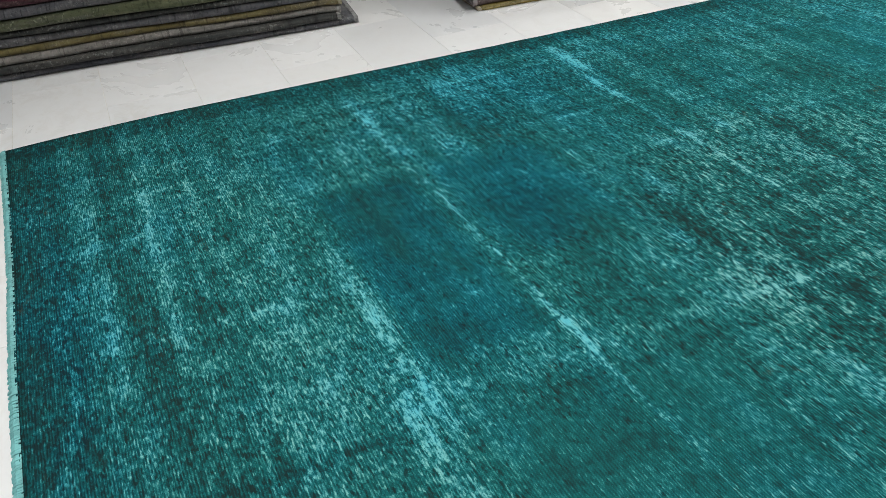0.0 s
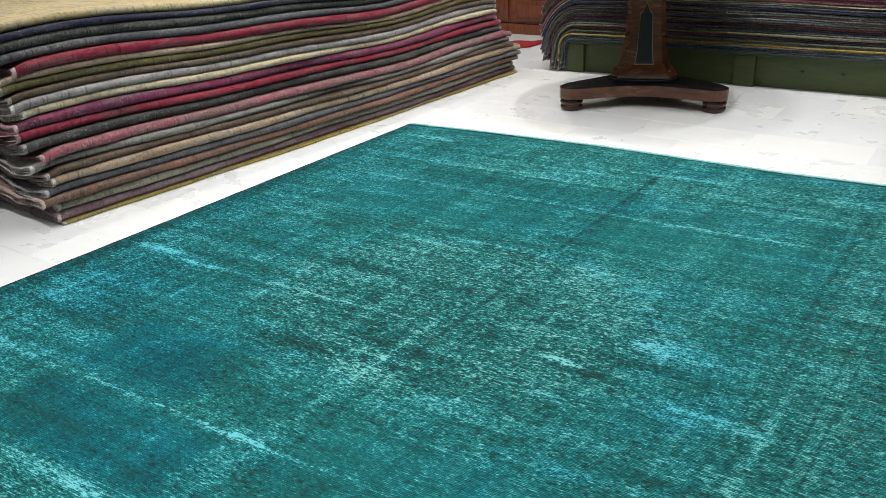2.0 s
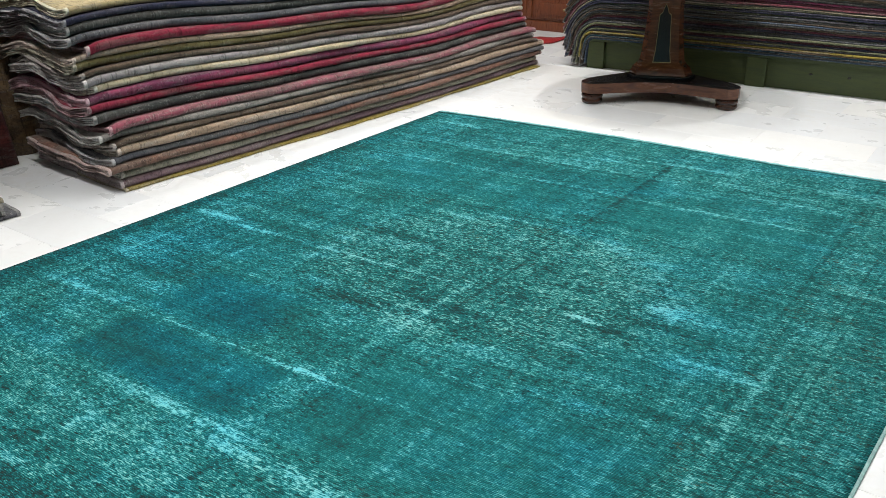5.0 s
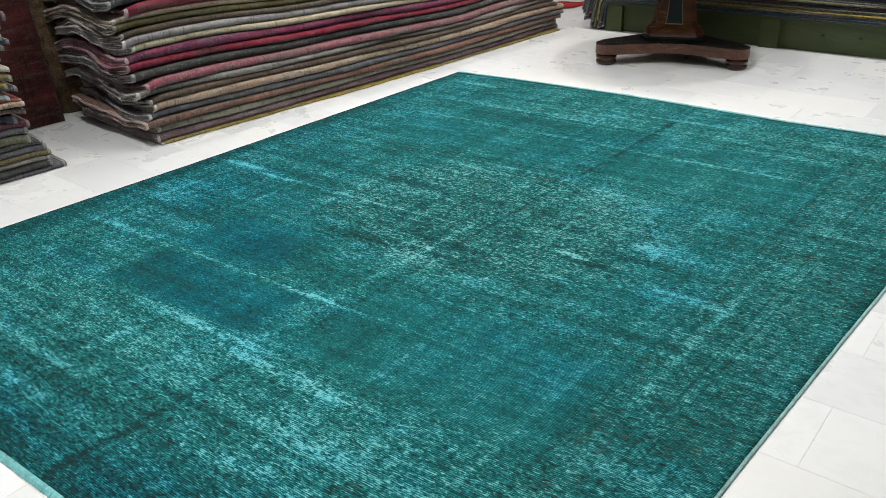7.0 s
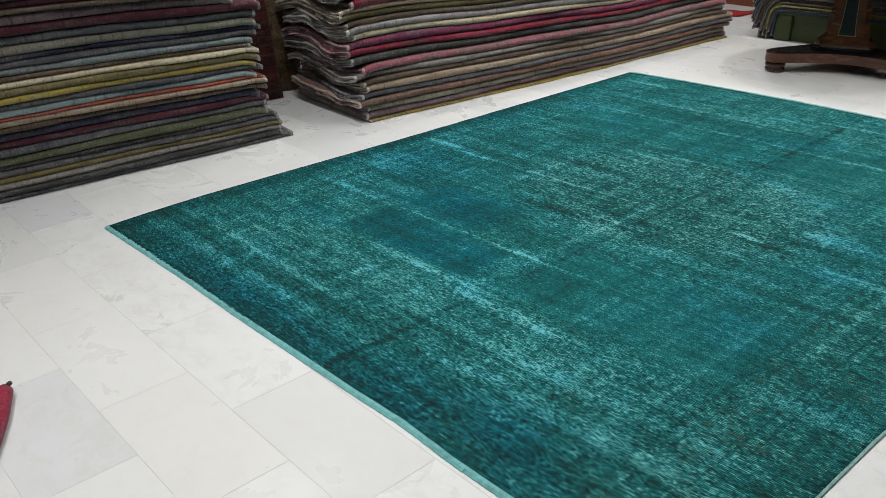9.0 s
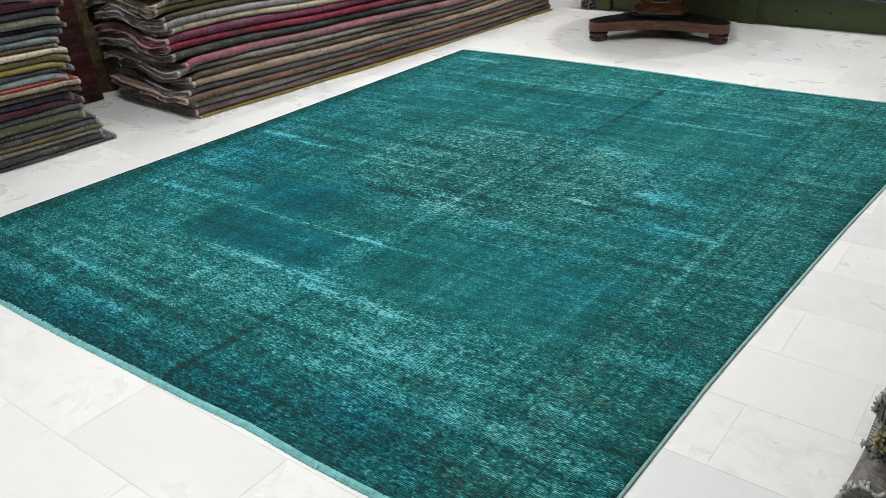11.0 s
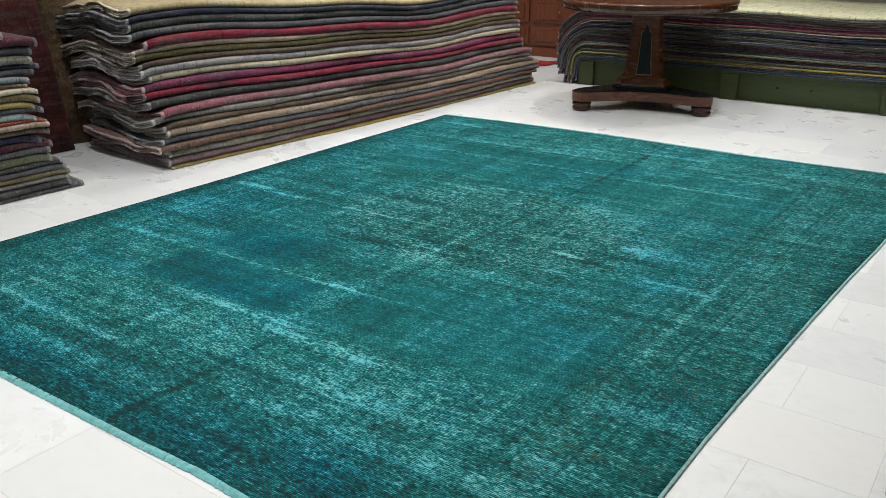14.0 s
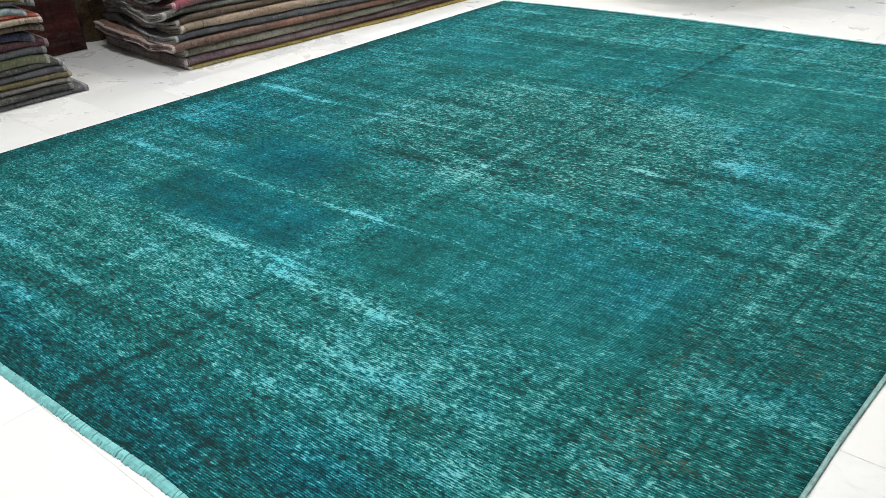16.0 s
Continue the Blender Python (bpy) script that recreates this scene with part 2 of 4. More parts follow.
    dark = g.add(g.spots(weave, ((1.28, 1.47, 0.20, 0.09, 0.42), (0.80, 0.93, 0.16, 0.07, 0.40), (2.13, 1.745, 0.12, 0.026, 0.60), (1.60, 1.62, 0.22, 0.03, 0.45), (1.72, 0.98, 0.16, 0.03, 0.45), (1.70, 0.90, 0.10, 0.05, 0.35), (0.5, 0.255, 0.9, 0.022, 0.45), (0.9, 0.40, 0.6, 0.018, 0.30), (1.35, 0.30, 0.4, 0.06, 0.30), (1.85, 0.20, 0.5, 0.12, 0.18),
                        (2.40, 0.19, 0.14, 0.07, 0.45), (0.55, 1.33, 0.20, 0.08, 0.35), (1.0, 1.24, 0.25, 0.10, 0.35), (1.7, 2.15, 0.8, 0.6, 0.10), (1.9, 2.00, 0.12, 0.05, 0.4), (1.0, 2.05, 0.16, 0.06, 0.35), (2.30, 1.86, 0.16, 0.03, 0.40), (1.0, 3.10, 0.7, 0.05, 0.25), (2.86, 1.1, 0.08, 0.9, 0.08))),
                 g.mul(g.step(yf, 0.13, 0.19, 1, 0), 0.42), g.mul(g.step(xf, 0.05, 0.12, 1, 0), 0.45), g.mul(g.step(x, 2.86, 2.96), 0.10), crease_shade, g.mul(field_a, 0.28), g.mul(field_c, 0.16), g.mul(side, 0.08), g.mul(field_b, -0.14), g.mul(field_d, -0.12))
    lines = g.add(g.mul(g.ridge(xf, 2.575, 0.010), g.step(mid, -0.8, 0.4), 0.75), g.mul(g.ridge(x, 2.745, 0.005), 0.7), g.mul(g.ridge(x, 2.785, 0.004), 0.6), g.mul(g.ridge(x, 2.62, 0.004), 0.45), g.mul(g.ridge(xf, 0.43, 0.008), 0.25),
                  g.mul(g.ridge(yf, 3.22, 0.010), 0.30), g.mul(g.ridge(yf, 0.300, 0.012), 0.50), g.mul(g.ridge(yf, 0.435, 0.010), 0.35))
    rib = g.m("SINE", g.add(g.mul(y, 1150.0), g.mul(small, 0.9)))
    warp = g.m("SINE", g.add(g.mul(x, 1000.0), g.mul(small, 0.9)))
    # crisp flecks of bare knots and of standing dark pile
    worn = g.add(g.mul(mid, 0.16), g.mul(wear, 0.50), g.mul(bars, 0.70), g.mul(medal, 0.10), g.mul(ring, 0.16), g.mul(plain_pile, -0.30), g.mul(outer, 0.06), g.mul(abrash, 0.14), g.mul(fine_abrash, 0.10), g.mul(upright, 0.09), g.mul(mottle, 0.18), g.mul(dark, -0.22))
    fleck_a = g.step(g.add(nz(32, 130, 1, 50.0), worn), 0.44, 0.55)
    fleck_b = g.step(g.add(nz(70, 240, 1, 55.0), worn), 0.36, 0.50)
    fleck_c = g.mul(g.step(g.add(nz(40, 76, 1, 58.0), worn), 0.45, 0.60), g.add(0.15, g.mul(medal, 0.8)))
    pit_a = g.step(g.add(nz(32, 84, 2, 60.0), g.mul(worn, 0.40), g.mul(dark, -0.35), g.mul(medal, -0.26), g.mul(outer, -0.08), g.mul(plain_pile, 0.5)), -0.34, -0.52)
    bare = g.add(0.22, g.mul(g.step(x, 1.5, 2.6), 0.24), g.mul(g.step(y, 0.9, 0.2), 0.18))
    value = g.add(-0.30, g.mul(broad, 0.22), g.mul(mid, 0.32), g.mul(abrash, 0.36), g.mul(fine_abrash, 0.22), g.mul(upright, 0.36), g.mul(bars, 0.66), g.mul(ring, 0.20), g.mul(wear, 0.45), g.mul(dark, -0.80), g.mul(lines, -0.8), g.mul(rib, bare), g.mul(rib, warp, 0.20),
                  g.mul(g.add(g.mul(mottle, 0.26), g.mul(small, 0.30), g.mul(dash, 0.40), g.mul(thread, 0.74), g.mul(knot_a, 0.55), g.mul(knot_b, 0.90)), busy),
                  g.mul(fleck_a, 0.70), g.mul(fleck_b, 0.84), g.mul(fleck_c, 0.45), g.mul(pit_a, -0.80))

    def ramp(stops):
        n = g.t.nodes.new("ShaderNodeValToRGB")
        g.put(n.inputs[0], g.step_linear(value, -2.0, 2.2))
        while len(n.color_ramp.elements) < len(stops):
            n.color_ramp.elements.new(0.5)
        for e, (p, c) in zip(n.color_ramp.elements, stops):
            e.position, e.color = (p + 2.0) / 4.2, (*c, 1)
        return n.outputs[0]

    blue = g.m("ADD", blue, g.mul(bars, 0.55), clamp=True)
    green = ramp(((-1.8, (0.012, 0.028, 0.027)), (-0.9, (0.009, 0.056, 0.058)), (0.0, (0.009, 0.106, 0.109)), (0.8, (0.040, 0.210, 0.204)), (1.8, (0.18, 0.43, 0.400))))
    cold = ramp(((-1.8, (0.006, 0.022, 0.032)), (-0.9, (0.005, 0.046, 0.064)), (0.0, (0.006, 0.098, 0.126)), (0.8, (0.026, 0.220, 0.278)), (1.8, (0.095, 0.410, 0.480))))
    c = g.mix(blue, green, cold)
    moss = g.mul(g.step(g.add(nz(5, 8, 4, 30.0, 0.7), g.mul(medal, 0.10), g.mul(side, 0.35), g.mul(plain_pile, -0.6)), 0.25, 1.0), g.step(small, -0.1, 0.8), g.step(value, 0.8, -0.5))
    c = g.mix(g.mul(moss, 0.72), c, (0.090, 0.074, 0.030))
    c = g.mix(g.mul(medal, g.step(g.add(value, g.mul(mottle, 0.3)), 0.3, 1.3), 0.25), c, (0.20, 0.34, 0.31))
    relief = g.add(g.mul(rib, 0.30), g.mul(thread, 0.35), g.mul(dash, 0.30), g.mul(small, 0.15))
    g.bsdf.inputs["Specular IOR Level"].default_value = 0.04
    return g.done(c, relief, 0.35, 0.002)


def wool(name, a, b, worn, specks=0.3, axis=1):
    """Dyed folded carpet seen on its fold: two dyes in patches, pale worn knots, fine ribs across the fold."""
    g = Graph(name, 0.95)
    r = g.random()
    move = g.vec(g.mul(r, 51.0), g.mul(r, 77.0), g.mul(r, 23.0))
    sc = (8, 2.2, 14) if axis == 1 else (2.2, 8, 14)
    patch = g.noise(g.scaled(*sc, move=move), 1.0, 4, 0.7, 0.4)
    rs = (12, 95, 14) if axis == 1 else (95, 12, 14)
    ribs = g.noise(g.scaled(*rs, move=move), 1.0, 2, 0.6)
    fine = g.noise(g.scaled(60, 60, 60, move=move), 1.0, 3, 0.7)
    a, b = tuple(v * 1.30 for v in a), tuple(v * 1.30 for v in b)
    c = g.mix(g.step(patch, 0.40, 0.62), a, b)
    lum = 0.3 * a[0] + 0.55 * a[1] + 0.15 * a[2]
    faded = g.noise(g.scaled(*[q * 1.9 for q in sc], move=move), 1.0, 4, 0.75, 0.6)
    c = g.mix(g.mul(g.step(faded, 0.46, 0.64), 0.50), c, (0.055 + 0.85 * lum, 0.050 + 0.82 * lum, 0.045 + 0.78 * lum))
    dark = tuple(v * 0.30 for v in a)
    c = g.mix(g.mul(g.step(fine, 0.50, 0.68), 0.55), c, dark)
    c = g.mix(g.mul(g.step(ribs, 0.54, 0.68), g.step(patch, 0.42, 0.62, 0.12, 1.0), specks), c, worn)
    ticks = g.noise(g.scaled(*[q * 0.55 for q in rs], move=move), 1.0, 3, 0.7, 0.8)
    c = g.mix(g.mul(g.step(ticks, 0.44, 0.34), 0.70), c, dark)
    smudge = g.noise(g.scaled(*((26, 10, 40) if axis == 1 else (10, 26, 40)), move=move), 1.0, 4, 0.75, 0.5)
    c = g.mix(g.mul(g.step(smudge, 0.48, 0.66), 0.38), c, dark)
    flecks = g.noise(g.scaled(*((80, 110, 90) if axis == 1 else (110, 80, 90)), move=move), 1.0, 2, 0.6)
    c = g.mix(g.mul(g.step(flecks, 0.56, 0.64), g.step(faded, 0.42, 0.60), 0.55), c, worn)
    g.bsdf.inputs["Sheen Weight"].default_value = 0.10
    g.bsdf.inputs["Specular IOR Level"].default_value = 0.15
    return g.done(c, g.add(g.mul(ribs, 0.6), g.mul(fine, 0.6)), 0.7, 0.004)


def wood(name, a, b, rough=0.3, grain=(1, 1, 14)):
    g = Graph(name, rough)
    r = g.random()
    move = g.vec(g.mul(r, 17.0), g.mul(r, 31.0), g.mul(r, 7.0))
    n = g.noise(g.scaled(*grain, move=move), 4.0, 5, 0.65, 1.2)
    f = g.noise(g.scaled(*[v * 9 for v in grain], move=move), 5.0, 3, 0.6)
    c = g.mix(g.step(n, 0.32, 0.68), a, b)
    c = g.mix(g.mul(g.step(f, 0.5, 0.75), 0.4), c, tuple(v * 0.35 for v in a))
    return g.done(c, f, 0.12, 0.001, g.step(n, 0.3, 0.7, rough * 0.8, rough * 1.3))


def plaster(name, a):
    g = Graph(name, 0.9)
    n = g.noise(g.coord, 2.0, 5, 0.6)
    f = g.noise(g.coord, 60.0, 3, 0.6)
    return g.done(g.mix(g.mul(n, 0.4), a, tuple(v * 0.8 for v in a)), f, 0.2, 0.002)


def plain(name, a, rough=0.5, metal=0.0, scale=30.0):
    g = Graph(name, rough, metal)
    n = g.noise(g.coord, scale, 4, 0.6)
    return g.done(g.mix(g.step(n, 0.35, 0.75), a, tuple(v * 0.65 for v in a)), n, 0.15, 0.001)


MARBLE, RUG = marble(), rug_dye()
GROUT = plain("pale_grout", (0.70, 0.67, 0.61), 0.9)
EDGE_CYAN = plain("pale_cyan_overcast_wool", (0.19, 0.50, 0.51), 0.95, 0, 45.0)
EDGE_DARK = plain("dark_teal_selvedge", (0.030, 0.130, 0.145), 0.95, 0, 60.0)
EDGE_GREY = plain("grey_teal_selvedge", (0.26, 0.43, 0.42), 0.95, 0, 60.0)
WALNUT = wood("polished_walnut", (0.058, 0.017, 0.007), (0.120, 0.040, 0.015), 0.22, (1.5, 1.5, 8))
WALNUT_FLAT = wood("polished_walnut_band", (0.045, 0.013, 0.006), (0.095, 0.031, 0.011), 0.22, (6, 6, 1.5))
WALNUT_DARK = wood("dark_stained_walnut", (0.020, 0.007, 0.004), (0.048, 0.016, 0.008), 0.18, (1.5, 1.5, 8))
EBONY = plain("black_lacquer", (0.010, 0.010, 0.012), 0.25)
BRASS = plain("brass_line", (0.30, 0.22, 0.10), 0.35, 0.8)
CABINET = wood("red_brown_cabinet_wood", (0.14, 0.036, 0.014), (0.23, 0.065, 0.024), 0.32, (10, 1, 2))
GREEN_WOOD = wood("green_stained_timber", (0.040, 0.058, 0.017), (0.070, 0.092, 0.030), 0.6, (1.2, 6, 12))
WALL = plaster("cream_wall_plaster", (0.55, 0.50, 0.42))
CEIL = plaster("white_ceiling_paint", (0.80, 0.80, 0.78))
LAMP_RING = plain("white_lamp_trim", (0.75, 0.75, 0.74), 0.4)
BULB = Graph("glowing_lamp_lens")
BULB.bsdf.inputs["Emission Color"].default_value = (1.0, 0.95, 0.88, 1)
BULB.bsdf.inputs["Emission Strength"].default_value = 6.0
BULB = BULB.mat

# dyed wools of the folded carpets: two dyes, pale wear
DYES = dict(
    olive=((0.105, 0.085, 0.035), (0.150, 0.125, 0.055), (0.36, 0.32, 0.20)),
    mauve=((0.121, 0.081, 0.098), (0.172, 0.121, 0.132), (0.374, 0.330, 0.330)),
    greygreen=((0.138, 0.135, 0.106), (0.206, 0.194, 0.156), (0.396, 0.385, 0.330)),
    rust=((0.105, 0.066, 0.052), (0.180, 0.088, 0.066), (0.36, 0.28, 0.22)),
    slate=((0.060, 0.063, 0.075), (0.100, 0.098, 0.105), (0.32, 0.32, 0.33)),
    tan=((0.250, 0.181, 0.131), (0.325, 0.244, 0.181), (0.506, 0.440, 0.363)),
    brown=((0.070, 0.050, 0.038), (0.110, 0.080, 0.058), (0.30, 0.25, 0.19)),
    grey=((0.150, 0.140, 0.130), (0.221, 0.208, 0.195), (0.440, 0.418, 0.396)),
    rose=((0.165, 0.094, 0.094), (0.242, 0.066, 0.094), (0.462, 0.374, 0.352)),
    black=((0.028, 0.030, 0.030), (0.058, 0.058, 0.055), (0.25, 0.26, 0.25)),
    crimson=((0.215, 0.018, 0.040), (0.135, 0.015, 0.032), (0.34, 0.10, 0.12)),
    purple=((0.125, 0.030, 0.070), (0.205, 0.035, 0.080), (0.36, 0.22, 0.27)),
    cream=((0.377, 0.319, 0.215), (0.442, 0.390, 0.280), (0.550, 0.506, 0.407)),
    lilac=((0.200, 0.181, 0.194), (0.275, 0.256, 0.256), (0.462, 0.451, 0.462)),
    gold=((0.360, 0.285, 0.155), (0.420, 0.340, 0.200), (0.56, 0.48, 0.33)),
    navy=((0.018, 0.020, 0.042), (0.040, 0.038, 0.062), (0.20, 0.20, 0.25)),
    plum=((0.052, 0.014, 0.024), (0.080, 0.021, 0.033), (0.22, 0.12, 0.13)),
    steel=((0.115, 0.140, 0.155), (0.165, 0.195, 0.205), (0.38, 0.41, 0.42)),
    yellow=((0.260, 0.205, 0.045), (0.200, 0.150, 0.040), (0.42, 0.37, 0.18)),
    scarlet=((0.330, 0.060, 0.035), (0.240, 0.045, 0.030), (0.45, 0.26, 0.20)),
    sky=((0.150, 0.205, 0.225), (0.200, 0.255, 0.265), (0.42, 0.46, 0.46)),
    moss=((0.075, 0.085, 0.048), (0.120, 0.125, 0.075), (0.30, 0.31, 0.22)),
    petrol=((0.013, 0.056, 0.088), (0.018, 0.042, 0.068), (0.18, 0.27, 0.32)),
    cobalt=((0.030, 0.052, 0.095), (0.050, 0.078, 0.130), (0.26, 0.33, 0.43)),
    bluegrey=((0.060, 0.085, 0.130), (0.100, 0.120, 0.160), (0.34, 0.37, 0.42)),
    pistachio=((0.480, 0.470, 0.300), (0.560, 0.540, 0.360), (0.62, 0.60, 0.46)),
)
WOOL = {k: wool(k + "_dyed_wool", *v) for k, v in DYES.items()}
WOOL_X = {k: wool(k + "_dyed_wool_lengthwise", *DYES[k], axis=0) for k in ("pistachio", "cobalt", "petrol", "yellow", "moss", "plum", "slate", "navy", "brown", "rose", "grey", "cream", "rust", "olive", "black", "steel", "purple", "bluegrey")}
WORDS = dict(olive="olive", mauve="mauve-grey", greygreen="grey-green", rust="rust-brown", slate="slate-grey", tan="tan", brown="dark brown", grey="warm grey", rose="dusty rose", black="charcoal-black",
             crimson="crimson", purple="magenta-purple", cream="cream-beige", lilac="lilac-grey", gold="pale golden", navy="dark navy", plum="burgundy", steel="steel-grey", yellow="mustard-yellow",
             scarlet="orange-red", sky="pale blue", moss="moss-green", petrol="petrol-blue", cobalt="cobalt-blue", bluegrey="blue-grey", pistachio="pale yellow-green")
BINDING = {k: wool(k + "_bound_edge", tuple(min(0.46, 0.15 + v * 0.85) for v in DYES[k][1]), tuple(min(0.54, 0.23 + v * 0.85) for v in DYES[k][1]), tuple(min(0.66, 0.42 + v * 0.6) for v in DYES[k][1]), 0.5, 0) for k in DYES}

BINDING_DULL = {k: wool(k + "_dull_bound_edge", tuple(min(0.40, 0.09 + v * 0.9) for v in DYES[k][1]), tuple(min(0.46, 0.14 + v * 0.9) for v in DYES[k][1]), tuple(min(0.60, 0.30 + v * 0.6) for v in DYES[k][1]), 0.5, 0) for k in DYES}


# ---- mesh helpers ----
def from_bm(name, bm, material, smooth=False):
    me = bpy.data.meshes.new(name)
    bmesh.ops.recalc_face_normals(bm, faces=bm.faces)
    bm.to_mesh(me)
    bm.free()
    me.materials.append(material)
    if smooth:
        for p in me.polygons:
            p.use_smooth = True
    return me


def part(name, bm, material, parent=None, label="", smooth=False):
    ob = new(name, from_bm(name, bm, material, smooth))
    if parent is not None:
        ob.parent = parent
    if label:
        ob["label"] = label
    return ob


def box(bm, lo, hi, bevel=0.0, m=None):
    c = [(a + b) / 2 for a, b in zip(lo, hi)]
    s = [b - a for a, b in zip(lo, hi)]
    made = bmesh.ops.create_cube(bm, size=1.0)["verts"]
    for v in made:
        v.co = Vector((v.co.x * s[0] + c[0], v.co.y * s[1] + c[1], v.co.z * s[2] + c[2]))
    if bevel:
        edges = list({e for v in made for e in v.link_edges})
        out = bmesh.ops.bevel(bm, geom=edges, offset=bevel, segments=2, profile=0.6, affect="EDGES")
        made = list({v for f in out["faces"] for v in f.verts} | {v for v in made if v.is_valid})
    if m is not None:
        for v in made:
            if v.is_valid:
                v.co = m @ v.co
    return made


def lathe(bm, outline, cx, cy, n=40):
    rings = [[bm.verts.new((cx + r * math.cos(2 * math.pi * k / n), cy + r * math.sin(2 * math.pi * k / n), z)) for k in range(n)] for r, z in outline]
    for a, b in zip(rings, rings[1:]):
        for k in range(n):
            bm.faces.new((a[k], a[(k + 1) % n], b[(k + 1) % n], b[k]))
    for ring in (rings[0], rings[-1]):
        if outline[rings.index(ring)][0] > 1e-4:
            bm.faces.new(ring)


def prism(bm, points, z0, z1, scale_top=1.0, centre=(0, 0)):
    low = [bm.verts.new((x, y, z0)) for x, y in points]
    top = [bm.verts.new((centre[0] + (x - centre[0]) * scale_top, centre[1] + (y - centre[1]) * scale_top, z1)) for x, y in points]
    n = len(points)
    for k in range(n):
        bm.faces.new((low[k], low[(k + 1) % n], top[(k + 1) % n], top[k]))
    bm.faces.new(top)
    bm.faces.new(low[::-1])


def sweep(bm, stations, place, closed_profile):
    """Skin of profile points (v, w) carried along stations s by place(s, v, w)."""
    rings = [[bm.verts.new(place(s, v, w)) for v, w in closed_profile] for s in stations]
    n = len(closed_profile)
    for a, b in zip(rings, rings[1:]):
        for k in range(n):
            bm.faces.new((a[k], a[(k + 1) % n], b[(k + 1) % n], b[k]))
    bm.faces.new(rings[0][::-1])
    bm.faces.new(rings[-1])


def hairpin(depth, h, leg, seg=7, back=6):
    """Outline of a carpet folded once, fold at v = 0, legs running back to v = depth; total height h."""
    out, r = [], h / 2
    for k in range(seg + 1):
        a = -math.pi / 2 + math.pi * k / seg
        out.append((r - r * math.cos(a), r + r * math.sin(a)))
    out += [(r + (depth - r) * k / back, h) for k in range(1, back + 1)]
    out += [(depth, h - leg)]
    out += [(r + (depth - r) * k / back, h - leg) for k in range(back - 1, 0, -1)]
    ri = max(r - leg, 0.0008)
    for k in range(4, -1, -1):
        a = -math.pi / 2 + math.pi * k / 4
        out.append((r - ri * math.cos(a), r + ri * math.sin(a)))
    out += [(r + (depth - r) * k / back, leg) for k in range(1, back)]
    out += [(depth, leg)]
    out += [(depth, 0.0)] + [(r + (depth - r) * k / back, 0.0) for k in range(back - 1, 0, -1)]
    return out


